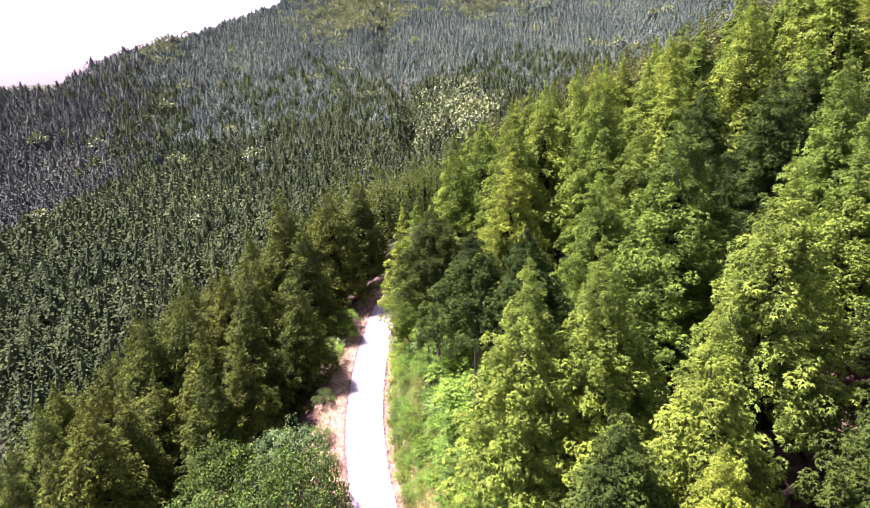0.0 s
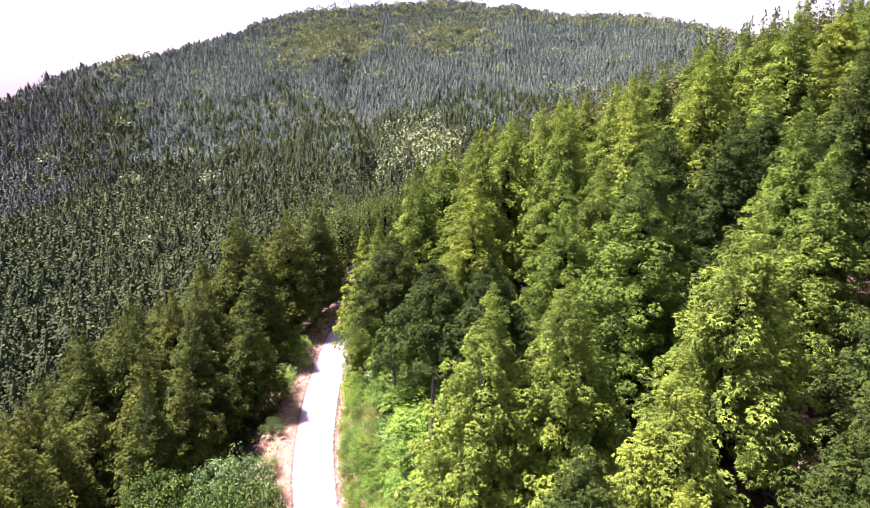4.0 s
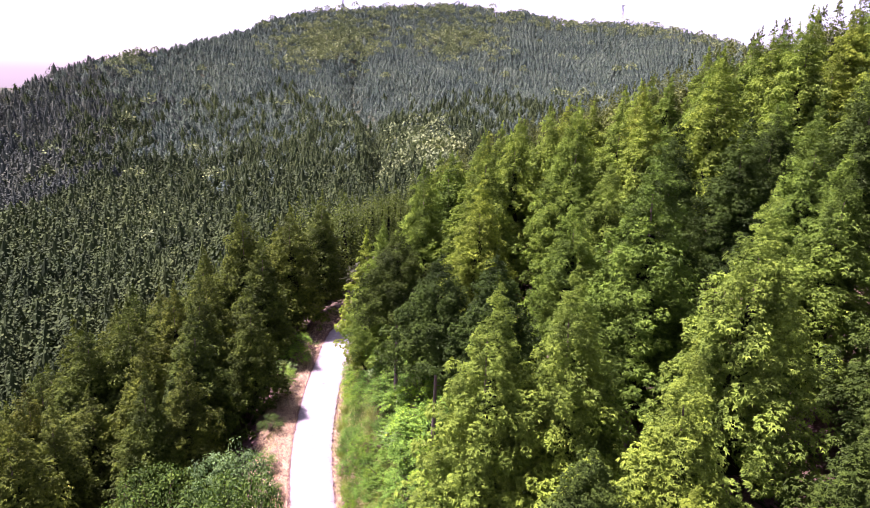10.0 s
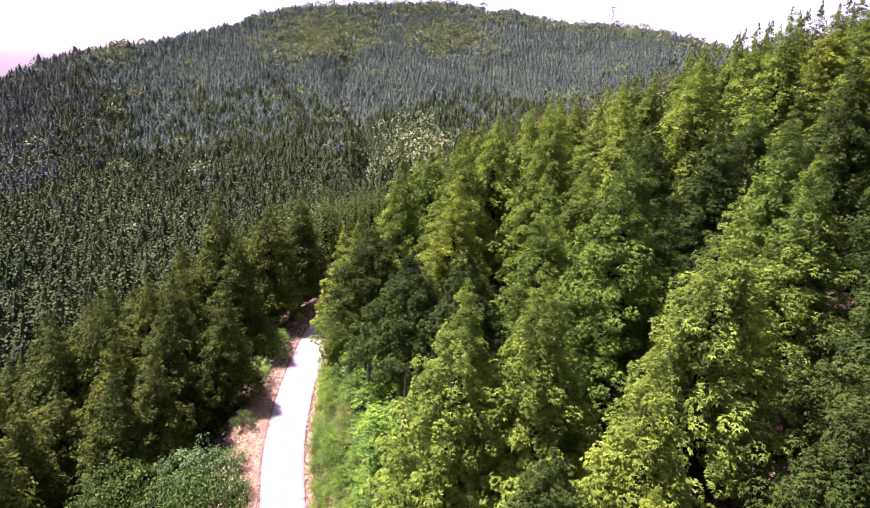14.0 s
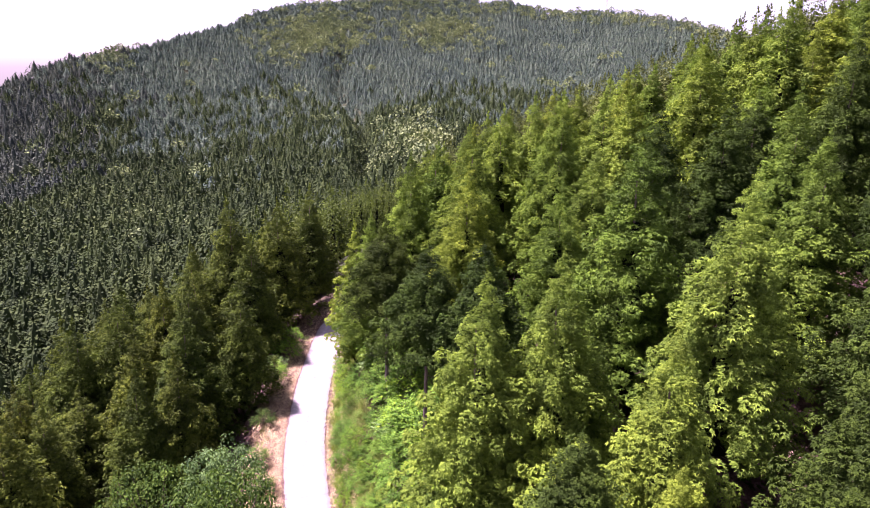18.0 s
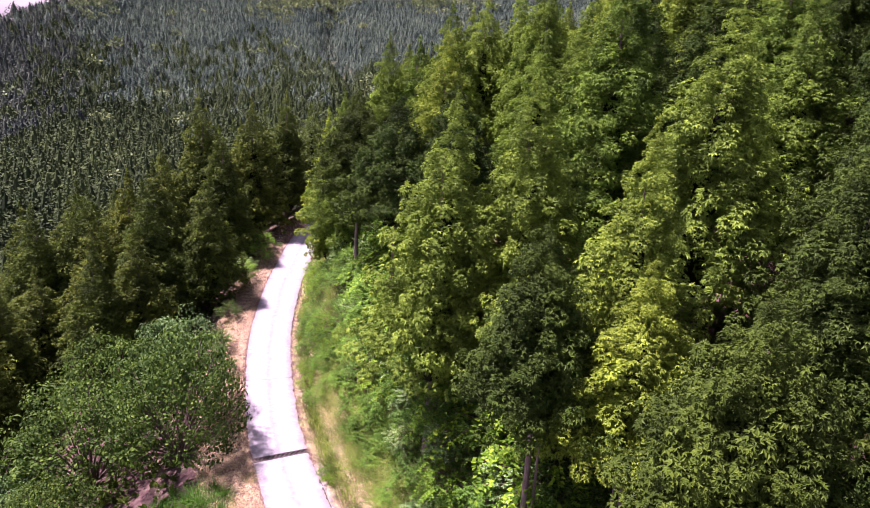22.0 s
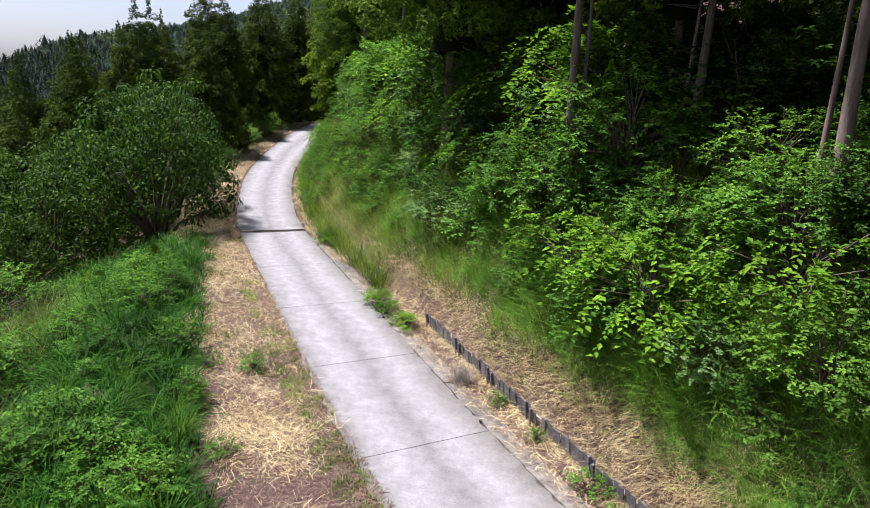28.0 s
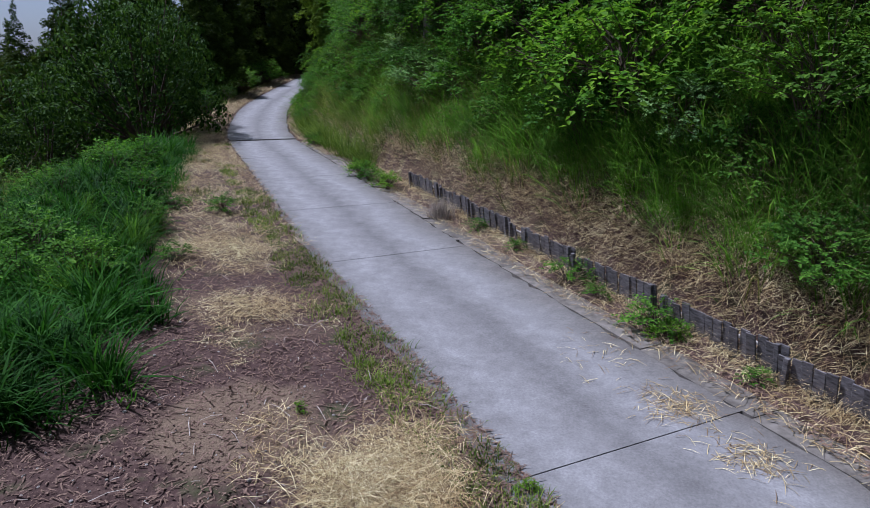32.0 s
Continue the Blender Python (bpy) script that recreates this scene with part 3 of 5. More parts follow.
def crown_arrays(h, base, radius, arms, clump, sprays, rng, template, taper=0.5, fill=0.34, tiers=6, rows=3, ledge=0.17, grain=0.5, leader=14):
    """A conifer crown: arms all over a pointed cone, each with rounded clumps of overlapping fan sprays along it, over a dark inside."""
    g = np.linspace(0, 1, 200)
    dens = 0.1 + np.minimum(1, (1 - g) / taper)
    cum = np.cumsum(dens) / dens.sum()
    ua = np.interp((np.arange(arms) + rng.random(arms)) / arms, np.r_[0, cum], np.r_[0, g])
    aza = np.arange(arms) * 2.39996 + rng.normal(0, 0.25, arms)
    reach = 1 + 0.08 * np.sin(2 * aza + 5 * ua + radius * 9) + rng.normal(0, ledge, arms)
    k = np.repeat(np.arange(arms), rows)
    step_in = np.tile(np.linspace(1.0, 0.44, rows) if rows > 1 else np.ones(1), arms)
    u, az, n = ua[k], aza[k] + rng.normal(0, 0.16, arms * rows), arms * rows
    prof = np.minimum(1, (1 - u) / taper)**0.9 * (0.8 + 0.2 * np.minimum(1, u / 0.12))
    ln = radius * prof * reach[k] * step_in + 0.01 * radius
    out = np.stack([np.cos(az), np.sin(az), 0 * az], 1)
    side = np.stack([-np.sin(az), np.cos(az), 0 * az], 1)
    rc = clump * (0.3 + 0.7 * np.minimum(1, 1.9 * prof)) * rng.uniform(0.72, 1.28, n)
    z = base + (h - base) * u * 0.97 + np.interp(u, [0, 0.5, 0.95], [0.5, 0.35, 0.1]) * (1 - step_in) * radius * prof + rng.normal(0, 0.4, n) * clump
    c = out * ln[:, None]
    c[:, 2] = z
    # each clump: a dome that leans outwards, thatched with sprays from its crown down
    lean = np.interp(u, [0, 0.6, 1.0], [0.75, 0.95, 1.35]) + rng.normal(0, 0.15, n)
    axis = out * np.cos(lean)[:, None] + np.array([0, 0, 1.0]) * np.sin(lean)[:, None]
    fore = unit(np.cross(side, axis))
    fore *= np.sign((fore * out).sum(1, keepdims=True) + 1e-9)
    i = np.arange(sprays)
    pol = np.arccos(1 - 1.15 * (i + 0.5) / sprays)[None] + rng.normal(0, 0.12, (n, sprays))
    turn = i[None] * 2.39996 + rng.random((n, 1)) * 6.28 + rng.normal(0, 0.2, (n, sprays))
    flat = fore[:, None] * (np.cos(turn) * 1.0)[..., None] + side[:, None] * np.sin(turn)[..., None]
    d = axis[:, None] * np.cos(pol)[..., None] + flat * np.sin(pol)[..., None]
    down = flat * np.cos(pol)[..., None] - axis[:, None] * np.sin(pol)[..., None]
    p = c[:, None] + d * (rc[:, None] * rng.uniform(0.55, 0.85, (n, sprays)))[..., None] * (1, 1, 0.85)
    ahead = 0.75 * down + d * rng.uniform(0.2, 0.9, (n, sprays, 1)) + out[:, None] * 0.35 + rng.normal(0, 0.2, (n, sprays, 3))
    up = d + np.array([0, 0, 0.35]) + rng.normal(0, 0.16, (n, sprays, 3))
    size = rc[:, None] * grain * rng.uniform(0.7, 1.3, (n, sprays))
    v, t = placed(*template, p.reshape(-1, 3), ahead.reshape(-1, 3), up.reshape(-1, 3), size.ravel())
    # the leader
    m = leader
    q = np.linspace(0, 1, m)
    tip = np.stack([0.02 * radius * np.cos(9 * q), 0.02 * radius * np.sin(9 * q), h - 0.09 * h * q], 1)
    a = np.arange(m) * 2.4
    tip_a = np.stack([np.cos(a) * (0.25 + 0.9 * q), np.sin(a) * (0.25 + 0.9 * q), 1.0 - 0.7 * q], 1)
    # dead twigs and old needles close to the trunk, coloured near black for inner shade
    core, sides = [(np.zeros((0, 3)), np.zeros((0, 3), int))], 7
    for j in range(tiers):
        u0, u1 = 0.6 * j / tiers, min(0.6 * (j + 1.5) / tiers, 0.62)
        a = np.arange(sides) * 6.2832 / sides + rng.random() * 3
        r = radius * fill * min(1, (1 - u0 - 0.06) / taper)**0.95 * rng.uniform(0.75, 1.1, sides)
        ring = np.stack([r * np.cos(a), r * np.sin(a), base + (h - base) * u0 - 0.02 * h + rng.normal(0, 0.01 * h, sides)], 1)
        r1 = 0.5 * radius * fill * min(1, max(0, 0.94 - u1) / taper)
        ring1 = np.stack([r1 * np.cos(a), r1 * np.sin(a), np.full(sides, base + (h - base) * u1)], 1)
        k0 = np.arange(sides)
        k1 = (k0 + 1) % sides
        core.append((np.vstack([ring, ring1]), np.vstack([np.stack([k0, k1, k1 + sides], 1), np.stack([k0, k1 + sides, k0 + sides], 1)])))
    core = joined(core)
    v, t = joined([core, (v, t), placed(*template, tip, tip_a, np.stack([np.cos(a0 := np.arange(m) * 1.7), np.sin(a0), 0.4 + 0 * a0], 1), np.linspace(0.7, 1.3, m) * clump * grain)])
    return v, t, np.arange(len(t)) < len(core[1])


TREES = {}


def conifer_kind(key, h, base, radius, arms, clump, sprays, mat, seed, taper=0.5, trunk_r=0.17, template=SPRAY, grain=0.5, fill=0.28):
    rng = np.random.default_rng(seed)
    v, f, inner = crown_arrays(h, base, radius, arms, clump, sprays, rng, template, taper, fill, grain=grain)
    limbs = []
    for i in range(7):
        a, z = rng.random() * 6.28, base - 2.6 * rng.random() + 1.0
        ln = 0.5 + rng.random()
        limbs.append(smooth(np_mesh("branch", *tubes([([(0, 0, z), (math.cos(a) * ln, math.sin(a) * ln, z - 0.1 + 0.3 * rng.random())], [0.028, 0.007])], 4), M_BARK)))
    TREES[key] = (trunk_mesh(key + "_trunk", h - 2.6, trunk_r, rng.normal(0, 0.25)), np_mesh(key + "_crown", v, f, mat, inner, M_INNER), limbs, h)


for i in range(5):
    conifer_kind(f"near{i}", 15.0, 3.4 + 0.5 * (i % 3), 2.6 + 0.2 * (i % 3), 230, 0.4, 36, M_CONIFER, 20 + i, 0.86 + 0.05 * (i % 3), grain=0.36)
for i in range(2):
    conifer_kind(f"deep{i}", 15.0, 4.4 + 0.5 * i, 2.7, 230, 0.4, 36, M_SHADED_CYPRESS, 26 + i, 0.9, grain=0.36)
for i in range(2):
    conifer_kind(f"edge{i}", 15.0, 7.6 + 0.4 * i, 2.5 + 0.3 * i, 170, 0.42, 36, M_SHADED_CYPRESS, 30 + i, 0.86, grain=0.36)
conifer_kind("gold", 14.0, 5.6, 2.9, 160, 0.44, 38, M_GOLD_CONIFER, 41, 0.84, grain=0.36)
conifer_kind("slim", 11.0, 6.0, 1.2, 40, 0.3, 14, M_SHADED_CYPRESS, 47, 0.8, 0.075, grain=0.72)
conifer_kind("goldslim", 15.0, 1.6, 2.0, 170, 0.36, 14, M_GOLD_CONIFER, 44, 0.7, grain=0.7)
for i in range(4):
    conifer_kind(f"mid{i}", 15.0, 3.6, 2.7 + 0.2 * (i % 3), 185, 0.46, 18, M_CONIFER, 50 + i, 0.84 + 0.06 * (i % 3), template=SPRAY_COARSE, grain=0.52)
for i in range(4):
    conifer_kind(f"dark{i}", 15.0, 1.8, 3.2 + 0.2 * (i % 3), 200, 0.48, 18, M_DARK_CONIFER, 60 + i, 0.82 + 0.1 * (i % 2), template=SPRAY_COARSE, grain=0.52)
LABELS = {"deep": ("tall deep green cypress with drooping sprays on the slope", "hillside cypresses"), "slim": ("thin suppressed cypress growing close beside a larger trunk", "hillside cypresses"), "near": ("tall green cypress with drooping fan sprays on the slope", "hillside cypresses"), "gold": ("yellow-green cypress with feathery drooping sprays above the bank", "hillside cypresses"),
          "edge": ("tall cypress with bare lower trunk at the bank edge", "hillside cypresses"), "golds": ("slender yellow-green cypress beside the road bend", "roadside trees"), "mid": ("dense green cypress standing in the hillside plantation", "hillside cypresses"),
          "dark": ("dark green cedar crowded on the valley side below the road", "valley-side cedars")}


def stand_tree(key, x, y, top=None, scale=1.0, turn=None, rng=RNG, label=""):
    trunk, crown, limbs, h = TREES[key]
    z = float(ground(x, y))
    s = scale if top is None else (top - z) / h
    ob = new("cedar" if key.startswith("dark") else "cypress")
    w = 0.5 * s + 0.5 * (1.0 if top is None else min(1.25, max(0.8, s)))
    ob.matrix_world = Matrix.LocRotScale((x, y, z), Euler((rng.normal(0, 0.018), rng.normal(0, 0.018), rng.random() * 6.28 if turn is None else turn)), (w, w, s))
    part("trunk", trunk, ob)
    part("crown", crown, ob)
    for me in limbs if key.startswith(("near", "gold", "edge", "deep", "slim")) else ():
        part("branch", me, ob)
    t, g = LABELS["golds" if key == "goldslim" else key.rstrip("0123456789")]
    return tagged(ob, label or t, "tree", g)


# trees that stand out: kind, x, y, height of the top
KEY_TREES = [("near0", 6.6, 21.9, 21.4), ("near1", 7.2, 31.8, 27.5), ("near2", 10.0, 26.7, 25.8), ("near3", 15.7, 32.0, 27.2), ("near4", -0.1, 27.0, 21.4), ("gold", 6.7, 19.3, 17.3), ("edge1", 7.95, 14.4, 18.4),
             ("edge0", 3.7, 20.2, 18.0), ("edge1", -2.9, 34.3, 20.3), ("goldslim", -10.5, 52.0, 17.4), ("edge0", 0.5, 31.7, 21.2), ("near4", 3.6, 26.5, 22.5), ("deep1", 12.6, 20.2, 22.5), ("edge1", -6.2, 41.5, 20.0), ("deep0", 13.2, 13.2, 20.5), ("deep1", 13.6, 8.6, 19.5), ("deep0", 16.5, 17.0, 23.5), ("deep0", 12.0, 4.0, 18.0),
             ("near3", -8.0, 46.5, 19.4), ("dark0", -25.5, 63.5, 16.8), ("dark1", -22.0, 58.5, 14.5), ("dark2", -21.2, 65.5, 16.4), ("dark3", -19.6, 70.5, 17.0), ("dark0", -20.0, 50.0, 11.5), ("dark2", -40.0, 66.0, 6.0),
             ("dark1", -23.5, 39.7, 9.3), ("dark3", -28.9, 54.0, 10.9), ("dark0", -26.3, 55.5, 12.2), ("dark2", -32.0, 52.1, 10.0), ("dark1", -35.1, 49.8, 8.4), ("dark3", -21.2, 41.2, 10.2), ("dark0", -27.0, 46.0, 9.6),
             ("slim", 4.05, 20.35, 15.5), ("slim", 6.4, 19.6, 14.0), ("slim", 7.75, 14.85, 15.0), ("slim", 0.8, 32.1, 16.0)]
taken = []
for key, x, y, top in KEY_TREES:
    stand_tree(key, x, y, top)
    taken.append((x, y))


def scatter(x0, x1, y0, y1, gap, n, rng, ok):
    """Spots at least gap apart that pass the test, jittered over a box."""
    cell, grid, out = gap, {}, []
    cand = np.stack([rng.uniform(x0, x1, n), rng.uniform(y0, y1, n)], 1)
    cand = cand[ok(cand[:, 0], cand[:, 1])]
    for p in [np.array(t) for t in taken]:
        grid.setdefault((int(p[0] // cell), int(p[1] // cell)), []).append(p)
    for p in cand:
        c = (int(p[0] // cell), int(p[1] // cell))
        if all((p[0] - q[0])**2 + (p[1] - q[1])**2 > gap * gap for i in (-1, 0, 1) for j in (-1, 0, 1) for q in grid.get((c[0] + i, c[1] + j), ())):
            grid.setdefault(c, []).append(p)
            out.append(p)
    return np.array(out)


def wooded(x, y):
    """Where conifers stand: off the road, above the bank or below the shoulder, and clear of the landing place."""
    d, _ = nearest(ROAD, ROAD_N, x, y)
    d2, _ = nearest(SLOPE_LINE, SL_N, x, y)
    right = (d2 > 8.0) & (np.abs(d) > 4.2)
    left = (d2 < -np.interp(y, [20, 30, 40, 48, 55, 80], [24, 19, 9.0, 7.4, 6.2, 5.0])) & (np.abs(d) > 4.5)
    clear = np.hypot(x - 1.5, y - 1.5) > 9
    bush = (np.hypot(x + 15.5, y - 32) > 7)
    return (right | left) & clear & bush & (y < 150)


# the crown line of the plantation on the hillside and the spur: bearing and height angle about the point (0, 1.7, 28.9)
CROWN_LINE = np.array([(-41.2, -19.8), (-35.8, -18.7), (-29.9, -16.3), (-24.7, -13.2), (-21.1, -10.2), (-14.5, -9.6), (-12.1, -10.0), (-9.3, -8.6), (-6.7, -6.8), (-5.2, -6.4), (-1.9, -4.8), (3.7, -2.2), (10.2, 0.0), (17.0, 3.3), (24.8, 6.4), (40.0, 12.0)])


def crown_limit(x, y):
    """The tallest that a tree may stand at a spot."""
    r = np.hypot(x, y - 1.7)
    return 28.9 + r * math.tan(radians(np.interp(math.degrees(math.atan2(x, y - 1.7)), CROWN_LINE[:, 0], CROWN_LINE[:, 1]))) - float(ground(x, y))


spots = scatter(-75, 95, -25, 148, 4.35, 26000, np.random.default_rng(11), wooded)
dist = np.hypot(spots[:, 0], spots[:, 1] - 6) + np.where(spots[:, 1] < 3, 40, 0)
order = np.argsort(dist)
spots = spots[order]
rng = np.random.default_rng(12)
rest = []
for i, (x, y) in enumerate(spots):
    d2 = nearest(SLOPE_LINE, SL_N, [x], [y])[0][0]
    s = rng.normal(1.0, 0.12) * (1.06 if d2 > 0 else 0.92)
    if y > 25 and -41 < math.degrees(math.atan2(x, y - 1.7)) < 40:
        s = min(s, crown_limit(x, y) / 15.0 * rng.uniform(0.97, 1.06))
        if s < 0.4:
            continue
    if i < 290:
        if d2 < 0:
            key = f"dark{rng.integers(4)}"
        else:
            # the copy with shade in its colour is picked more often towards the right
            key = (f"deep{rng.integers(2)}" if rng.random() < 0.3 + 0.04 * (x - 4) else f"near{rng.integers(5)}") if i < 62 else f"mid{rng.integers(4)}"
        stand_tree(key, x, y, None, s, rng=rng)
    else:
        rest.append((x, y, s, d2))


def forest_arrays(spots, h, kinds, seed):
    """Many trees as one sheet of sprays; each takes one of a few shapes."""
    rng = np.random.default_rng(seed)
    out = []
    xs, ys = spots[:, 0], spots[:, 1]
    zs = ground(xs, ys)
    pick = rng.integers(len(kinds), size=len(xs))
    marks = []
    for k, (v, f, inner) in enumerate(kinds):
        sel = pick == k
        n = sel.sum()
        if not n:
            continue
        a = rng.random(n) * 6.283
        s = spots[sel, 2] * h
        w = s * rng.uniform(0.85, 1.15, n)
        c, sn = np.cos(a)[:, None], np.sin(a)[:, None]
        px = xs[sel][:, None] + (v[None, :, 0] * c - v[None, :, 1] * sn) * w[:, None]
        py = ys[sel][:, None] + (v[None, :, 0] * sn + v[None, :, 1] * c) * w[:, None]
        pz = zs[sel][:, None] + v[None, :, 2] * s[:, None]
        vv = np.stack([px, py, pz], -1).reshape(-1, 3)
        ff = (f[None] + (np.arange(n) * len(v))[:, None, None]).reshape(-1, f.shape[1])
        out.append((vv, ff))
        marks.append(np.tile(inner, n))
    return (*joined(out), np.concatenate(marks))


def stuff(name, arrays, mat, label, category):
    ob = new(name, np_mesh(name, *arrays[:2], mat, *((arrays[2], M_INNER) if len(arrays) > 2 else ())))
    return tagged(ob, label, category, kind="stuff")


rest = np.array(rest)
kinds = []
for i in range(5):
    kinds.append(crown_arrays(1.0, 0.2, 0.17 + 0.008 * i, 84, 0.042, 8, np.random.default_rng(90 + i), TUFT, 0.8 + 0.06 * (i % 3), 0.2, 4, 2, grain=0.56))
up_rest, down_rest = rest[rest[:, 3] > 0], rest[rest[:, 3] <= 0]
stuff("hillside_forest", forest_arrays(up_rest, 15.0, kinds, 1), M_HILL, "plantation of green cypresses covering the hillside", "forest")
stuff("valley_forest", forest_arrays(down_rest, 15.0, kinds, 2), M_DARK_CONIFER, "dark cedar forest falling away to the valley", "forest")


# ---- the far mountain ----
KITE = (np.array([(0, 0, 0), (0.5, 0.36, 0.04), (1, 0, -0.06), (0.5, -0.36, 0.04)], float), np.array([(0, 3, 2), (0, 2, 1)]))


def far_kind(seed, pieces, template, size, wide=0.2):
    """A distant conifer: a cone thatched from the top down with drooping bough ends."""
    rng = np.random.default_rng(seed)
    u = 1 - np.sqrt((np.arange(pieces) + 0.5) / pieces)
    az = np.arange(pieces) * 2.39996 + rng.normal(0, 0.25, pieces)
    out = np.stack([np.cos(az), np.sin(az), 0 * az], 1)
    lobe = 1 + 0.14 * np.sin(3 * az + 6 * u + seed) + rng.normal(0, 0.1, pieces)
    p = out * (wide * (1 - u)**0.75 * lobe)[:, None]
    p[:, 2] = 0.14 + 0.86 * u
    face = out * 0.6 + (0, 0, 1.0) + rng.normal(0, 0.09, (pieces, 3))
    d = out * 0.9 + (0, 0, -0.3) + rng.normal(0, 0.35, (pieces, 3))
    sz = size * rng.uniform(0.75, 1.3, pieces) * (0.55 + 0.45 * np.minimum(1, 2 * (1 - u)))
    v, f = placed(*template, p - 0.45 * sz[:, None] * unit(d), d, face, sz)
    a = np.arange(7) * 6.283 / 7
    core = np.vstack([np.stack([0.66 * wide * np.cos(a), 0.66 * wide * np.sin(a), 0 * a + 0.08], 1), (0, 0, 0.97)])
    v, f = joined([(core, np.array([(i, (i + 1) % 7, 7) for i in range(7)])), (v, f)])
    return v, f, np.zeros(len(f), bool)


def round_kind(seed, n=90):
    rng = np.random.default_rng(seed)
    d = unit(rng.normal(0, 1, (n, 3)))
    d[:, 2] = np.abs(d[:, 2]) * 0.9 - 0.1
    lump = 1 + 0.2 * np.sin(5 * d[:, :1] + seed) * np.cos(6 * d[:, 1:2])
    p = d * (0.3, 0.3, 0.36) * rng.uniform(0.7, 1.0, (n, 1)) * lump + (0, 0, 0.5)
    return placed(*KITE, p, d + rng.normal(0, 0.6, (n, 3)), d + rng.normal(0, 0.4, (n, 3)), rng.uniform(0.07, 0.14, n))


def far_spots(seed, gap):
    rng = np.random.default_rng(seed)
    gx, gy = np.meshgrid(np.arange(-640, 460, gap), np.arange(20, 880, gap))
    x, y = gx.ravel() + rng.uniform(-0.38, 0.38, gx.size) * gap, gy.ravel() + rng.uniform(-0.38, 0.38, gx.size) * gap
    r, b = np.hypot(x, y), np.degrees(np.arctan2(x, y))
    far = inward(np.interp(b, RIDGE[:, 0], RIDGE[:, 2]))
    keep = (b > -47) & (b < 31) & (r > 85) & (r < far + 25) & ((y > 148) | (x < -72)) & ((r > 165) | (x < -72))
    out = np.where(r > 170, (2 * r - 170) / r, 1.0)
    return np.stack([x * out, y * out, out * np.clip(rng.normal(1, 0.16, len(x)), 0.6, 1.5)], 1)[keep]


fs = far_spots(5, 4.3)
bear, rad = np.degrees(np.arctan2(fs[:, 0], fs[:, 1])), inward(np.hypot(fs[:, 0], fs[:, 1]))
far_r = inward(np.interp(bear, RIDGE[:, 0], RIDGE[:, 2]))
glade = (np.exp(-((bear + 6.0) / 2.4)**2 - ((rad - 300) / 48)**2) * 1.6 + np.exp(-((bear + 14.5) / 3.5)**2 - ((rad - 0.86 * far_r) / 60)**2) + np.exp(-((bear + 4.0) / 3)**2 - ((rad - 0.84 * far_r) / 50)**2) * 0.8
         + np.exp(-((bear + 30) / 1.5)**2 - ((rad - far_r) / 25)**2) + np.clip((rad - 0.93 * far_r) / (0.1 * far_r), 0, 0.25) * (bear > -16) + np.clip(0.5 * wave(fs[:, 0], fs[:, 1], 38.0, 2.5) - 0.27, 0.004, 0.12))
chance = np.random.default_rng(6).random(len(fs))
light = chance < glade * 0.85
# ragged edge of the slope that is coloured darker for cloud shadow
edge_of_shade = -34 + 4 * wave(fs[:, 0], fs[:, 1], 60.0, 4.0) + 10 * chance - 5
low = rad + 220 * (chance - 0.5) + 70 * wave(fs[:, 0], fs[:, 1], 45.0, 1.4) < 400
# cedar: the far trees with that cloud shadow in their colour
cedar = ~light & (bear < edge_of_shade) & (rad > 0.62 * far_r)
for name, sel, height, pieces, template, size, mat, label in (("mountain_cedars", cedar, 8.6, 90, TUFT, 0.12, M_FAR_SHADED, "dark cedar stand on the mountain across the valley"),
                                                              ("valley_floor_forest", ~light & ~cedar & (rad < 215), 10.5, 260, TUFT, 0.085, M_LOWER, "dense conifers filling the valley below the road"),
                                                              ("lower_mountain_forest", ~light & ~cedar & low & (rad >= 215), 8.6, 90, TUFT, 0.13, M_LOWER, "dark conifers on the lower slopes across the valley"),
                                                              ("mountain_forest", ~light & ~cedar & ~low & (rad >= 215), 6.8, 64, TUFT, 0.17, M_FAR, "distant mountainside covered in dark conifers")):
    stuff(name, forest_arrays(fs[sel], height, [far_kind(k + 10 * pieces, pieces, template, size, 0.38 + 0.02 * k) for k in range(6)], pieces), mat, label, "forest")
stuff("mountain_broadleaf_trees", forest_arrays(fs[light], 11.0, [(*round_kind(k), np.zeros(180, bool)) for k in range(5)], 4), M_FAR_LIGHT, "pale green broadleaf trees among far conifers", "forest")


# ---- shrubs and broadleaf trees ----
SHRUBS = {}


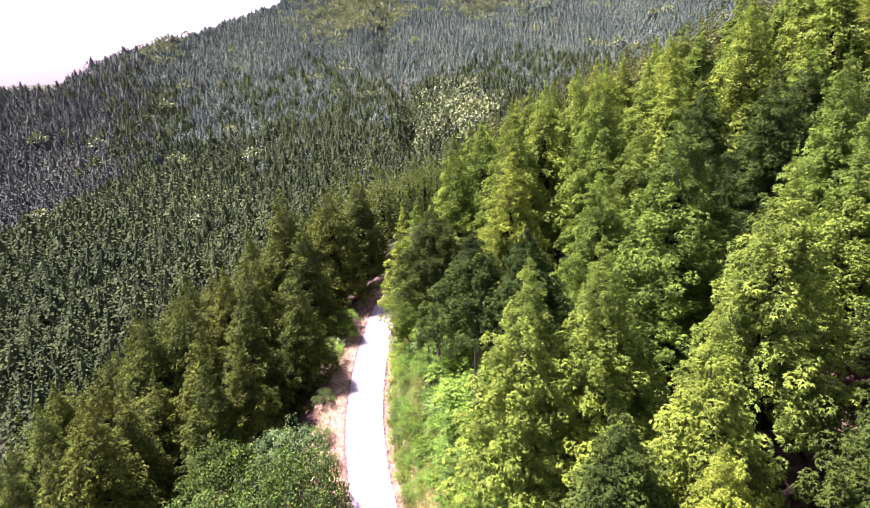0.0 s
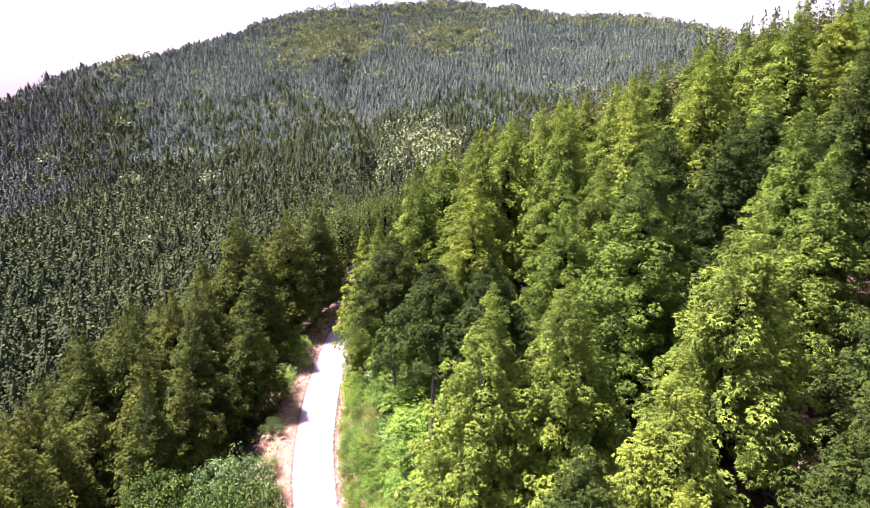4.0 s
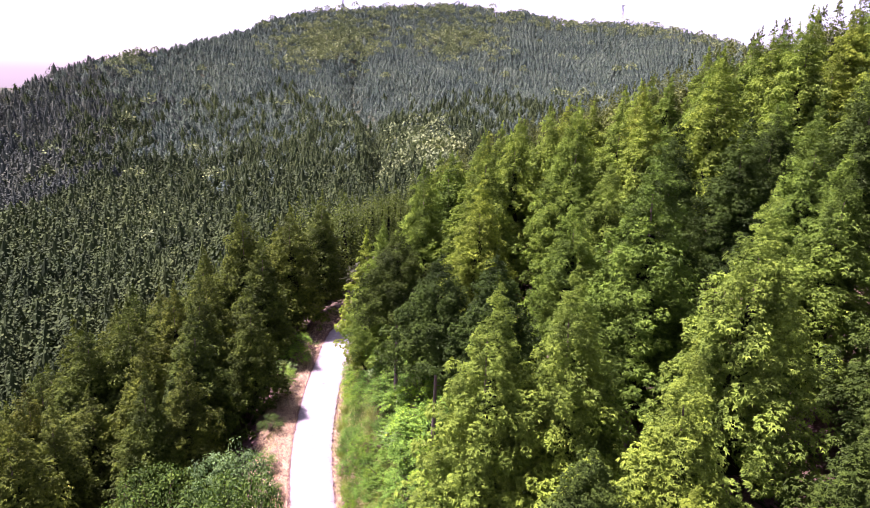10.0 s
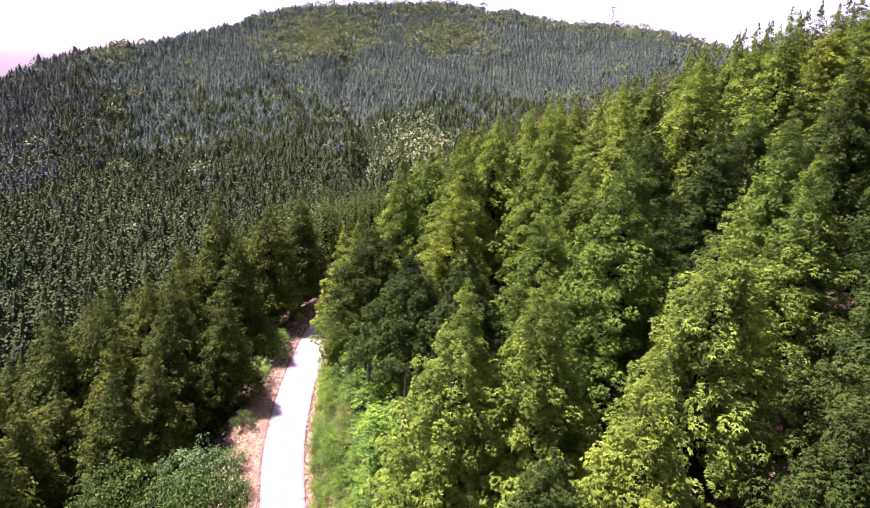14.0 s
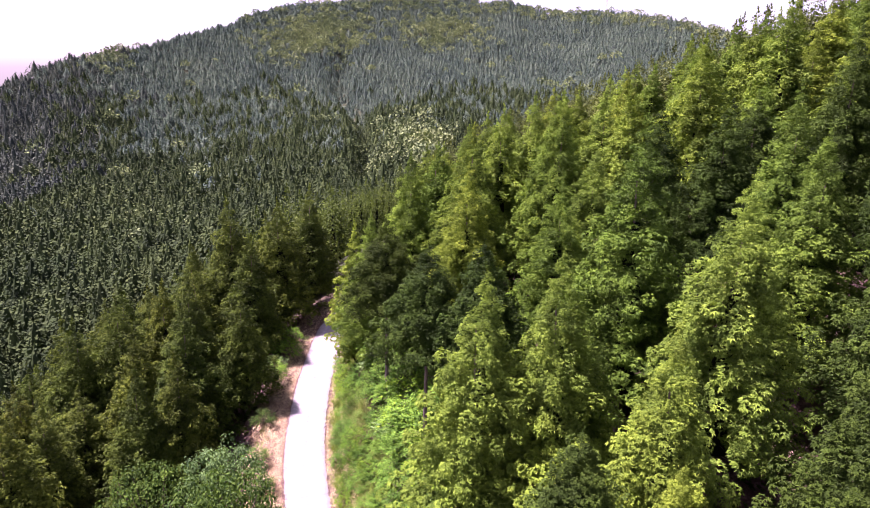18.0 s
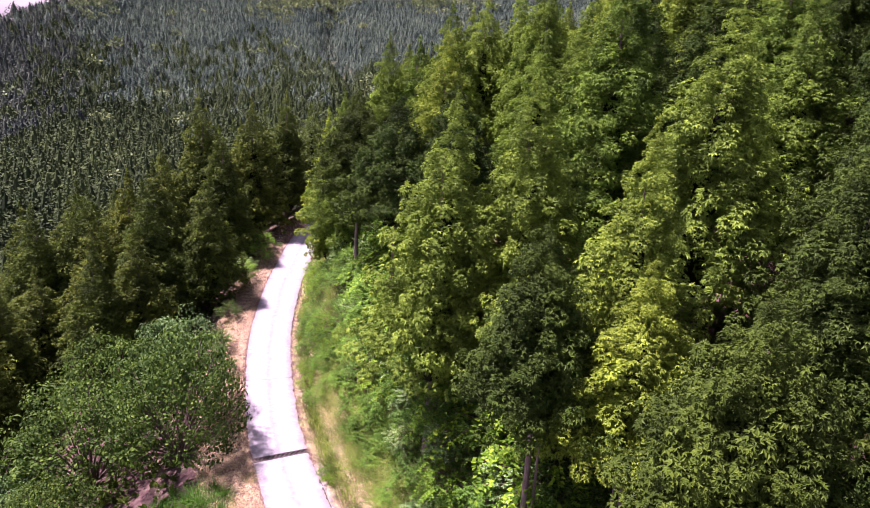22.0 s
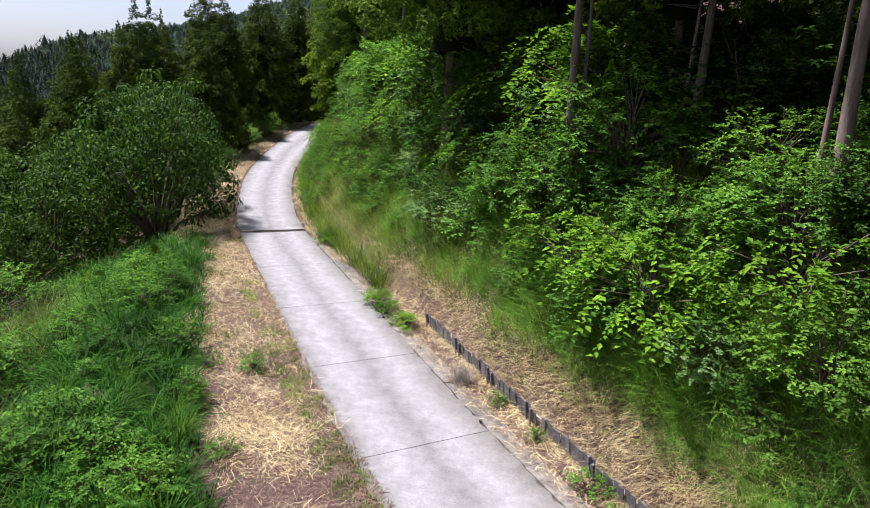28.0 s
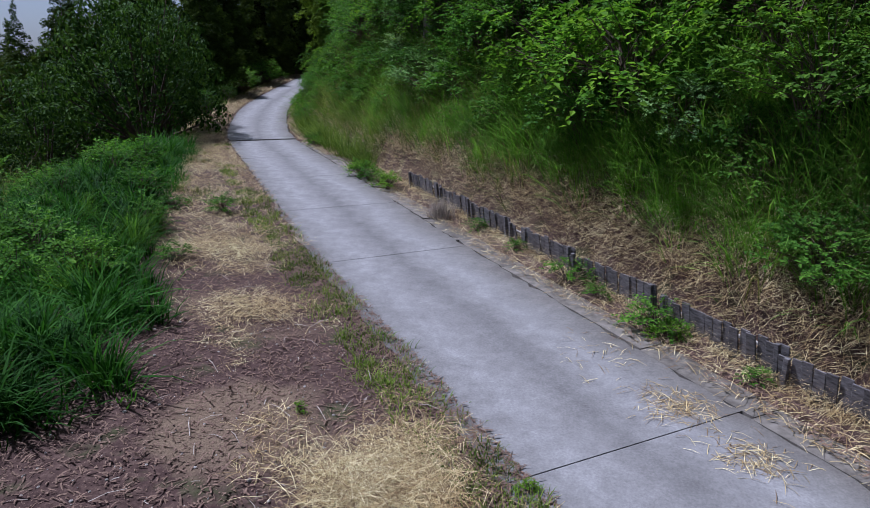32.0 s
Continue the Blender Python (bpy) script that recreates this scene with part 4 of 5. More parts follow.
def shrub_kind(key, height, radius, twigs, per, leaf, mat, seed, base=0.15, flat=0.5, stems=8, droop=0.1, template=LEAF):
    """A shrub or small tree: several stems, twigs that fill an uneven dome, leaves set in pairs along each twig."""
    rng = np.random.default_rng(seed)
    pads = max(5, int(5 + 9 * height))
    pa = np.arange(pads) * 2.39996 + rng.normal(0, 0.4, pads)
    pe = np.arcsin(np.clip(np.linspace(-0.2, 0.98, pads) + rng.normal(0, 0.06, pads), -1, 1))
    pr = rng.uniform(0.62, 1.08, pads)
    pd = np.stack([np.cos(pa) * np.cos(pe), np.sin(pa) * np.cos(pe), np.sin(pe)], 1)
    mid = base + (height - base) * 0.42
    centre = pd * pr[:, None] * (radius, radius, (height - base) * 0.56) + (0, 0, mid)
    own = rng.integers(pads, size=twigs)
    q = unit(rng.normal(0, 1, (twigs, 3))) * rng.random((twigs, 1))**0.4
    q[:, 2] = np.abs(q[:, 2]) * 1.1 - 0.3
    d = unit(pd[own] * 0.7 + q)
    p = centre[own] + q * (radius * rng.uniform(0.26, 0.5, pads)[own])[:, None] * (1, 1, 0.62)
    p[:, 2] = np.maximum(p[:, 2], base * 0.6 + 0.05)
    dirn = unit(d * (1, 1, flat) + rng.normal(0, 0.4, (twigs, 3)) + (0, 0, 0.12))
    ln = leaf * (2.2 + 2.6 * rng.random(twigs))
    k = np.linspace(0, 1, per)[None, :]
    pos = p[:, None] + dirn[:, None] * (k * ln[:, None])[..., None]
    pos[..., 2] -= droop * (k**2) * ln[:, None] * 2
    side = unit(np.cross(dirn, (0, 0, 1.0)))
    sgn = np.where(np.arange(per) % 2 == 0, 1.0, -1.0)[None, :, None]
    a = dirn[:, None] * 0.55 + side[:, None] * sgn * 0.9 + rng.normal(0, 0.28, (twigs, per, 3))
    a[..., 2] -= 0.12
    up = np.array([0, 0, 1.0]) + 0.35 * d[:, None] + rng.normal(0, 0.3, (twigs, per, 3))
    sz = leaf * rng.uniform(0.65, 1.25, (twigs, per))
    v, f = placed(*template, pos.reshape(-1, 3), a.reshape(-1, 3), up.reshape(-1, 3), sz.ravel())
    wood = []
    for i in rng.choice(twigs, min(twigs, stems * 6), replace=False):
        foot = rng.normal(0, 0.09 * radius, 3) * (1, 1, 0) - (0, 0, 0.15)
        m = foot * 0.4 + p[i] * 0.6 + (0, 0, 0.12 * height) - p[i] * (0.25, 0.25, 0.0)
        r = 0.008 + 0.011 * height * rng.uniform(0.5, 1.0)
        wood.append((np.array([foot, m, p[i] + dirn[i] * ln[i] * 0.7]), [r, r * 0.6, r * 0.2]))
    SHRUBS[key] = (smooth(np_mesh(key + "_stems", *tubes(wood, 5), M_TWIG)), np_mesh(key + "_leaves", v, f, mat))


def clump_tree(key, h, r, base, clumps, per, leaf, rc, mat, seed, limbs=26):
    """A broadleaf tree: limbs that fork to leaf clumps all over an uneven dome, each clump a thatch of drooping leaves."""
    rng = np.random.default_rng(seed)
    i = np.arange(clumps)
    z = 1 - 1.45 * (i + 0.5) / clumps
    az = i * 2.39996 + rng.normal(0, 0.15, clumps)
    d = np.stack([np.sqrt(1 - z * z) * np.cos(az), np.sqrt(1 - z * z) * np.sin(az), z], 1)
    lump = 1 + 0.16 * np.sin(3 * d[:, 0] + seed) * np.cos(4 * d[:, 1] + 2 * d[:, 2]) + rng.normal(0, 0.09, clumps)
    deep = np.where(i % 3 == 2, 0.68, 1.0)
    half = (h - base) / 1.75
    c = d * (r, r, half) * (lump * deep)[:, None] + (0, 0, base + half * 0.7)
    axis = unit(d * (1, 1, 0.7) + (0, 0, 0.75))
    side = unit(np.cross(axis, rng.normal(0, 1, (clumps, 3))))
    fore = np.cross(side, axis)
    k = np.arange(per)
    pol = np.arccos(1 - 1.1 * (k + 0.5) / per)[None] + rng.normal(0, 0.14, (clumps, per))
    turn = k[None] * 2.39996 + rng.random((clumps, 1)) * 6.28
    flat = fore[:, None] * np.cos(turn)[..., None] + side[:, None] * np.sin(turn)[..., None]
    n = axis[:, None] * np.cos(pol)[..., None] + flat * np.sin(pol)[..., None]
    size = rc * rng.uniform(0.65, 1.3, (clumps, 1, 1))
    p = c[:, None] + n * size * rng.uniform(0.6, 1.0, (clumps, per, 1)) * (1, 1, 0.7)
    ahead = flat * np.cos(pol)[..., None] - axis[:, None] * np.sin(pol)[..., None] + n * 0.4 + rng.normal(0, 0.25, (clumps, per, 3))
    ahead[..., 2] -= 0.15
    v, f = placed(*LEAF, p.reshape(-1, 3), ahead.reshape(-1, 3), (n + (0, 0, 0.5) + rng.normal(0, 0.22, (clumps, per, 3))).reshape(-1, 3), leaf * rng.uniform(0.7, 1.3, clumps * per))
    wood = []
    for j in rng.choice(clumps, limbs, replace=False):
        foot = rng.normal(0, 0.04 * r, 3) * (1, 1, 0) - (0, 0, 0.4)
        knee = np.array([c[j, 0] * 0.3, c[j, 1] * 0.3, base + 0.3 * (c[j, 2] - base)])
        wood.append((np.array([foot, knee, c[j]]), [0.016 * h, 0.009 * h, 0.003 * h]))
    SHRUBS[key] = (smooth(np_mesh(key + "_stems", *tubes(wood, 5), M_TWIG)), np_mesh(key + "_leaves", v, f, mat))


SHRUB_TAGS = {"palebroad": ("small broadleaf tree with pale silvery-green leaves below the road", "tree"), "herb": ("low leafy plant among tall grass on the verge", "plant"), "green": ("leafy green shrub on the roadside bank", "shrub"), "silver": ("pale silvery-green shrub on the roadside bank", "shrub"), "lime": ("bright lime-green shrub with broad leaves leaning over the bank", "shrub"),
              "broad": ("spreading broadleaf tree with light green outer leaves below the road", "tree"), "dull": ("dark leafy shrub in the forest shade", "shrub"), "weed": ("small bright green weed in the road gutter", "weed")}
for i in range(4):
    shrub_kind(f"green{i}", 1.9 + 0.25 * i, 1.15 + 0.1 * i, 330, 12, 0.085 + 0.01 * i, M_SHRUB, 100 + i)
for i in range(2):
    shrub_kind(f"silver{i}", 1.9, 1.05, 260, 13, 0.085, M_SILVER, 110 + i)
for i in range(2):
    shrub_kind(f"lime{i}", 2.6, 1.6, 120, 15, 0.16, M_LIME, 120 + i, flat=0.22, droop=0.5)
M_BROAD = foliage("broadleaf_tree_leaves", (0.017, 0.043, 0.007), (0.036, 0.078, 0.012), (0.076, 0.133, 0.022), 0.3, 0.25)
M_PALE = foliage("pale_tree_leaves", (0.034, 0.078, 0.029), (0.058, 0.117, 0.044), (0.095, 0.170, 0.066), 0.3, 0.25)
for i in range(2):
    clump_tree(f"broad{i}", 7.6, 3.6, 0.4, 250, 28, 0.24, 0.62, M_BROAD, 130 + i)
    clump_tree(f"palebroad{i}", 7.0, 3.0, 0.5, 220, 28, 0.22, 0.54, M_PALE, 134 + i)
for i in range(4):
    shrub_kind(f"herb{i}", 0.5 + 0.12 * i, 0.42, 70, 9, 0.06 + 0.012 * i, M_HERB, 160 + i, base=0.05, stems=5)
for i in range(2):
    shrub_kind(f"dull{i}", 1.6, 1.1, 220, 10, 0.1, M_UNDER, 140 + i)
for i in range(3):
    shrub_kind(f"weed{i}", 0.34, 0.24, 60, 9, 0.05, M_LIME if i == 1 else M_SHRUB, 150 + i, base=0.03, stems=5)


def stand_shrub(key, x, y, s=1.0, sz=None, sink=0.05, label="", group=""):
    stems, leaves = SHRUBS[key]
    kind = key.rstrip("0123456789")
    text, cat = SHRUB_TAGS[kind]
    ob = new({"broad": "broadleaf_tree", "palebroad": "broadleaf_tree", "weed": "weed", "dull": "undergrowth_bush", "herb": "verge_plant"}.get(kind, "verge_plant" if group == "verge plants" else "shrub"))
    ob.matrix_world = Matrix.LocRotScale((x, y, float(ground(x, y)) - sink), Euler((RNG.normal(0, 0.07), RNG.normal(0, 0.07), RNG.random() * 6.28)), (s, s, s if sz is None else sz))
    part("stem", stems, ob)
    part("leaves", leaves, ob)
    return tagged(ob, label or text, cat, group or {"broad": "trees below the road", "palebroad": "trees below the road", "weed": "gutter weeds", "dull": "forest undergrowth"}.get(kind, "bank shrubs"))


def off_road(s, d):
    p, n = at_s(s)
    return p[0] + n[0] * d, p[1] + n[1] * d


# broadleaf trees on the valley side
for key, x, y, s, sz in [("broad0", -14.1, 31.0, 0.86, 0.95), ("palebroad0", -15.2, 35.0, 0.8, 1.0), ("broad1", -19.6, 31.0, 0.92, 0.85), ("palebroad1", -22.4, 26.2, 0.75, 0.75), ("broad0", -18.4, 25.6, 0.6, 0.6), ("broad1", -25.5, 29.0, 0.9, 0.95),
                         ("broad1", -24.5, 21.5, 0.8, 0.8), ("broad0", -20.5, 19.0, 0.55, 0.55), ("broad0", -28.5, 24.0, 0.9, 1.0), ("broad1", -21.0, 36.0, 0.8, 0.85)]:
    stand_shrub(key, x, y, s, sz)
# roadside shrubs by the bend
for x, y, key, s in [(-18.6, 57.2, "green0", 1.1), (-18.9, 55.2, "silver0", 0.9), (-18.4, 53.2, "green1", 0.9), (-18.6, 59.5, "green2", 0.8), (-17.2, 46.5, "dull0", 0.8), (-16.0, 41.5, "green1", 0.7), (-14.6, 38.6, "dull1", 0.8)]:
    stand_shrub(key, x, y, s, label="leafy shrub on the outer verge of the road", group="verge shrubs")
# shrubs that stand out on the bank
BANK = [("lime0", 3.6, 17.0, 1.0), ("green1", 6.2, 15.4, 0.6), ("green3", 6.9, 14.2, 0.8), ("green2", 7.9, 13.6, 0.8), ("lime0", 6.8, 13.4, 0.85), ("lime1", 4.7, 15.2, 1.05), ("green2", 4.0, 15.8, 0.8), ("green3", 6.9, 12.0, 0.8), ("green2", 8.0, 11.0, 0.75), ("silver0", -0.3, 23.3, 0.95), ("silver1", 0.6, 25.2, 1.15),
        ("silver1", 0.4, 22.4, 0.7), ("green0", 1.6, 21.4, 1.0), ("green3", 2.6, 20.0, 1.0), ("green2", 4.6, 18.6, 1.1), ("silver0", 5.4, 13.9, 0.7), ("green0", 6.6, 10.6, 0.6)]
for key, x, y, s in BANK:
    stand_shrub(key, x + 0.5, y + 0.35, s)
rng = np.random.default_rng(31)
def grassy(x, y):
    """West of the bare soil beside the road."""
    return x < np.interp(y, [5, 7, 8.3, 9.3, 16, 24, 30], [-3.4, -2.2, -1.5, -1.7, -5.1, -8.6, -10.5])


for s in np.arange(s_near(9.5, -2), s_near(-15.3, 63), 1.15):
    for d0 in (4.7, 5.6, 6.8, 8.2, 9.6):
        if rng.random() < (0.35 if d0 < 5 else 0.8):
            x, y = off_road(s + rng.uniform(-0.6, 0.6), d0 + rng.uniform(-0.5, 0.6))
            if min(math.hypot(x - b[1], y - b[2]) for b in BANK) < 1.0 or (d0 > 5.3 and y < 6) or (d0 < 5 and y < 12):
                continue
            k = rng.random()
            key = f"green{rng.integers(4)}" if k < 0.7 else f"silver{rng.integers(2)}" if k < 0.86 else f"lime{rng.integers(2)}" if k < 0.92 else f"dull{rng.integers(2)}"
            big = rng.uniform(0.5, 0.8) if d0 < 5 else rng.uniform(0.75, 1.1) if d0 < 6 else rng.uniform(1.1, 1.6)
            # rows beneath the trees mostly take the leaves with shade in their colour
            if d0 > (6.2 if y < 19 else 7.5) and y < 24:
                key, big = (f"dull{rng.integers(2)}" if d0 > 7.5 or k < 0.4 else f"green{rng.integers(4)}"), rng.uniform(0.85, 1.15)
            stand_shrub(key, x, y, big * float(np.interp(y, [9, 16, 20], [0.65, 0.78, 1.0])))
for s in np.arange(s_near(-9.5, 34), s_near(-15.3, 63), 0.7):
    x, y = off_road(s, rng.uniform(2.5, 4.0))
    stand_shrub(f"green{rng.integers(4)}" if rng.random() < 0.7 else f"lime{rng.integers(2)}", x, y, rng.uniform(0.4, 0.72), label="low leafy shrub on the grassy bank round the bend")
# weeds and seedlings among the grass of the bank
for i in range(150):
    x, y = off_road(rng.uniform(s_near(4, 10), s_near(-12, 40)), rng.uniform(3.7, 6.2))
    stand_shrub(f"herb{rng.integers(4)}", x, y, rng.uniform(0.8, 1.6), label="leafy weed among the long grass of the bank", group="bank weeds")
# undergrowth in the shade of the trees, and below the shoulder
for i in range(75):
    x, y = off_road(rng.uniform(s_near(3, 11), s_near(-9, 34)), rng.uniform(8.0, 14))
    stand_shrub(f"dull{rng.integers(2)}", x, y, rng.uniform(1.0, 1.8))
for i in range(30):
    x, y = off_road(rng.uniform(s_near(9.5, -1), s_near(3, 11)), rng.uniform(5.8, 12))
    stand_shrub(f"dull{rng.integers(2)}", x, y, rng.uniform(0.6, 1.1))
for i in range(34):
    x, y = off_road(rng.uniform(s_near(6, 5), s_near(-7, 28)), -rng.uniform(9.5, 17))
    if math.hypot(x - 2, y - 1.5) > 6:
        stand_shrub(f"dull{i % 2}" if rng.random() < 0.6 else f"green{rng.integers(4)}", x, y, rng.uniform(0.8, 1.5))
# weeds along the gutter and in the joint
for k, (x, y, s) in enumerate([(5.2, 11.75, 1.3), (5.4, 11.5, 0.9), (4.05, 13.6, 1.25), (4.5, 12.95, 0.7), (-1.7, 22.3, 1.5), (-1.9, 22.9, 1.3), (-1.4, 21.8, 1.2), (-0.6, 20.7, 1.3), (-0.9, 21.1, 1.0), (-5.6, 30.0, 1.4), (-5.3, 29.3, 1.2), (2.2, 16.7, 0.8), (3.1, 15.3, 0.7),
                               (3.15, 7.75, 0.35), (-5.2, 16.8, 1.0), (-4.1, 17.1, 1.2), (0.55, 8.7, 0.3), (-3.3, 13.2, 1.0), (6.2, 10.3, 0.6)]):
    stand_shrub(f"weed{k % 3}", x, y, s, sink=0.0)


# ---- grass, straw and litter ----
BLADE = (np.array([(0, 0.5, 0), (0, -0.5, 0), (0.45, 0.42, 0.05), (0.45, -0.42, 0.05), (0.8, 0.25, -0.1), (0.8, -0.25, -0.1), (1.0, 0, -0.32)], float), np.array([(0, 1, 3), (0, 3, 2), (2, 3, 5), (2, 5, 4), (4, 5, 6)]))
STALK = (np.array([(0, 0.5, 0), (0, -0.5, 0), (0.5, 0.5, 0.09), (0.5, -0.5, 0.09), (1.0, 0.25, 0.0), (1.0, -0.25, 0)], float), np.array([(0, 1, 3), (0, 3, 2), (2, 3, 5), (2, 5, 4)]))


def blades(xy, lift, length, width, dirn, template, rng):
    """Blades at spots of the ground; the template is drawn out to length and width."""
    z = ground(xy[:, 0], xy[:, 1]) + lift
    p = np.column_stack([xy, z])
    a = unit(dirn)
    side = unit(np.cross(a, rng.normal(0, 0.2, a.shape) + (0, 0, 1.0)) + 1e-6)
    u = np.cross(side, a)
    t = template[0]
    v = p[:, None] + length[:, None, None] * (t[None, :, 0:1] * a[:, None] + t[None, :, 2:3] * u[:, None]) + width[:, None, None] * t[None, :, 1:2] * side[:, None]
    f = template[1][None] + (np.arange(len(p)) * len(t))[:, None, None]
    return v.reshape(-1, 3), f.reshape(-1, 3)


def band(n, y0, y1, d0, d1, rng, power=1.0):
    """Random spots between two offsets of the road from y0 to y1, thicker near y0 as power grows."""
    s0, s1 = np.interp([y0, y1], ROAD[:, 1], ROAD_S)
    s = s0 + (s1 - s0) * rng.random(n)**power
    d = rng.uniform(d0, d1, n)
    p = np.stack([np.interp(s, ROAD_S, ROAD[:, i]) for i in range(2)], 1)
    nn = np.stack([np.interp(s, ROAD_S, ROAD_N[:, i]) for i in range(2)], 1)
    return p + nn * d[:, None], d


def tufts(centres, per, spread, rng):
    c = np.repeat(centres, per, 0)
    off = rng.normal(0, spread, c.shape)
    return c + off, off


for i in range(120):
    x, y = off_road(rng.uniform(s_near(3.5, 9), s_near(-7.5, 29)), -rng.uniform(4.4, 10.5))
    if grassy(x + 0.5, y - 0.4):
        low = rng.random() < 0.86
        stand_shrub(f"herb{rng.integers(4)}" if low else f"silver{rng.integers(2)}", x, y, rng.uniform(0.6, 1.25) if low else rng.uniform(0.2, 0.36), label="low leafy plant among tall grass on the verge", group="verge plants")


def tussock(seed, count, length):
    """A tussock of long grass whose blades rise, arch over and hang down."""
    rng = np.random.default_rng(seed)
    a, out, ln = rng.random(count) * 6.283, rng.uniform(0.25, 1.0, count), length * rng.uniform(0.6, 1.15, count)
    q = np.linspace(0, 1, 6)[None]
    r = ln[:, None] * (0.1 + 0.62 * out[:, None]) * q**1.2
    z = ln[:, None] * ((1.05 - 0.25 * out[:, None]) * q - 0.95 * out[:, None] * q**2.4)
    w = 0.5 * rng.uniform(0.006, 0.014, count)[:, None] * (1 - q)**0.6
    c, s = np.cos(a)[:, None], np.sin(a)[:, None]
    root = rng.normal(0, 0.06, (2, count, 1))
    mid = np.stack([root[0] + r * c, root[1] + r * s, z], -1)
    side = np.stack([-s, c, 0 * c], -1) * w[..., None]
    v = np.stack([mid + side, mid - side], 2).reshape(-1, 3)
    k = (np.arange(count)[:, None] * 12 + 2 * np.arange(5)[None]).ravel()
    return np_mesh("grass_tussock", v, np.stack([k, k + 1, k + 3, k + 2], 1), M_LONG_GRASS)


TUSSOCKS = [tussock(170 + i, 210, 0.95 + 0.15 * i) for i in range(4)]


def stand_tussock(x, y, size, tilt, rng, label, group):
    ob = new("grass_tussock", TUSSOCKS[rng.integers(4)])
    n = at_s(s_near(x, y))[1]
    ob.matrix_world = Matrix.Translation((x, y, float(ground(x, y)) - 0.04)) @ Matrix.Rotation(radians(tilt), 4, Vector((-n[1], n[0], 0))) @ Matrix.Rotation(rng.random() * 6.28, 4, "Z") @ Matrix.Scale(size, 4)
    tagged(ob, label, "grass", group)


rng = np.random.default_rng(61)
for i in range(95):
    x, y = off_road(rng.uniform(s_near(7, 4.5), s_near(-6.5, 27.5)), 3.55 + 1.5 * rng.random()**1.5)
    stand_tussock(x, y, rng.uniform(0.7, 1.15), -16 + rng.normal(0, 6), rng, "arching tussock of long fresh grass on the bank", "bank tussocks")
for i in range(60):
    x, y = off_road(rng.uniform(s_near(3.5, 7), s_near(-7.5, 27)), -rng.uniform(3.6, 9.5))
    if grassy(x + 0.1, y):
        stand_tussock(x, y, rng.uniform(0.6, 1.0), rng.normal(0, 5), rng, "bright green grass tussock on the outer verge", "verge tussocks")


M_BANK_GRASS = foliage("yellow_green_grass", (0.05, 0.09, 0.012), (0.11, 0.17, 0.025), (0.2, 0.27, 0.05), 0.0, 0.3)


def grass(name, centres, per, spread, length, width, mat, label, seed, splay=0.8):
    rng = np.random.default_rng(seed)
    xy, off = tufts(centres, per, spread, rng)
    big = np.repeat(rng.uniform(0.6, 1.25, len(centres)), per)
    ln = length * big * rng.uniform(0.55, 1.2, len(xy))
    d = np.column_stack([off / spread * 0.3 * splay + rng.normal(0, 0.26, off.shape), np.ones(len(xy))])
    return stuff(name, blades(xy, -0.03, ln, width * rng.uniform(0.6, 1.3, len(xy)), d, BLADE, rng), mat, label, "grass")


rng = np.random.default_rng(77)
c, d = band(1700, 3, 28, -11, -3.0, rng, 1.1)
keep = grassy(c[:, 0] + 0.3 * wave(c[:, 0], c[:, 1], 0.5), c[:, 1])
grass("green_grass", c[keep], 26, 0.13, 0.45, 0.024, M_GRASS, "tall green grass on the outer verge", 1, 1.5)
c, d = band(700, 5, 30, -9.5, -3.2, rng)
grass("tall_grass_tufts", c[grassy(c[:, 0] + 0.3, c[:, 1])], 46, 0.1, 0.85, 0.03, M_GRASS, "arching tufts of long green grass", 2, 2.2)
c, d = band(80, 14, 26, -10.5, -8, rng)
grass("olive_reeds", c, 40, 0.16, 1.3, 0.016, M_OLIVE, "dull olive reeds at the edge of the drop", 3)
c, d = band(640, 4, 30, 3.4, 5.6, rng)
grass("bank_grass", c, 46, 0.14, 1.0, 0.018, M_LONG_GRASS, "long green grass hanging on the bank", 4, 1.7)
c, d = band(380, 1, 17, 3.6, 5.2, rng)
grass("hanging_grass", c, 50, 0.13, 1.15, 0.018, M_LONG_GRASS, "long grass hanging over the straw on the bank", 14, 2.0)
c, d = band(1500, 9, 60, 3.3, 6.8, rng)
keep = (c[:, 1] > 17) | (wave(c[:, 0], c[:, 1], 0.9, 3.0) > 0.25)
grass("olive_bank_grass", c[keep], 34, 0.17, 1.05, 0.017, M_OLIVE, "olive grass and weeds on the bank", 5, 1.3)
c, d = band(1100, 23, 66, 2.2, 4.6, rng)
grass("far_bank_grass", c, 30, 0.18, 0.95, 0.022, M_BANK_GRASS, "yellow-green grass on the bank by the bend", 15, 1.3)
c, d = band(900, 5, 34, -2.4, -1.62, rng, 1.3)
grass("verge_weeds", c[wave(c[:, 0], c[:, 1], 1.1, 2.0) > -0.05], 24, 0.08, 0.15, 0.012, M_BANK_GRASS, "short olive weeds along the road edge", 6)
c, d = band(320, 16, 58, -4.2, -2.6, rng)
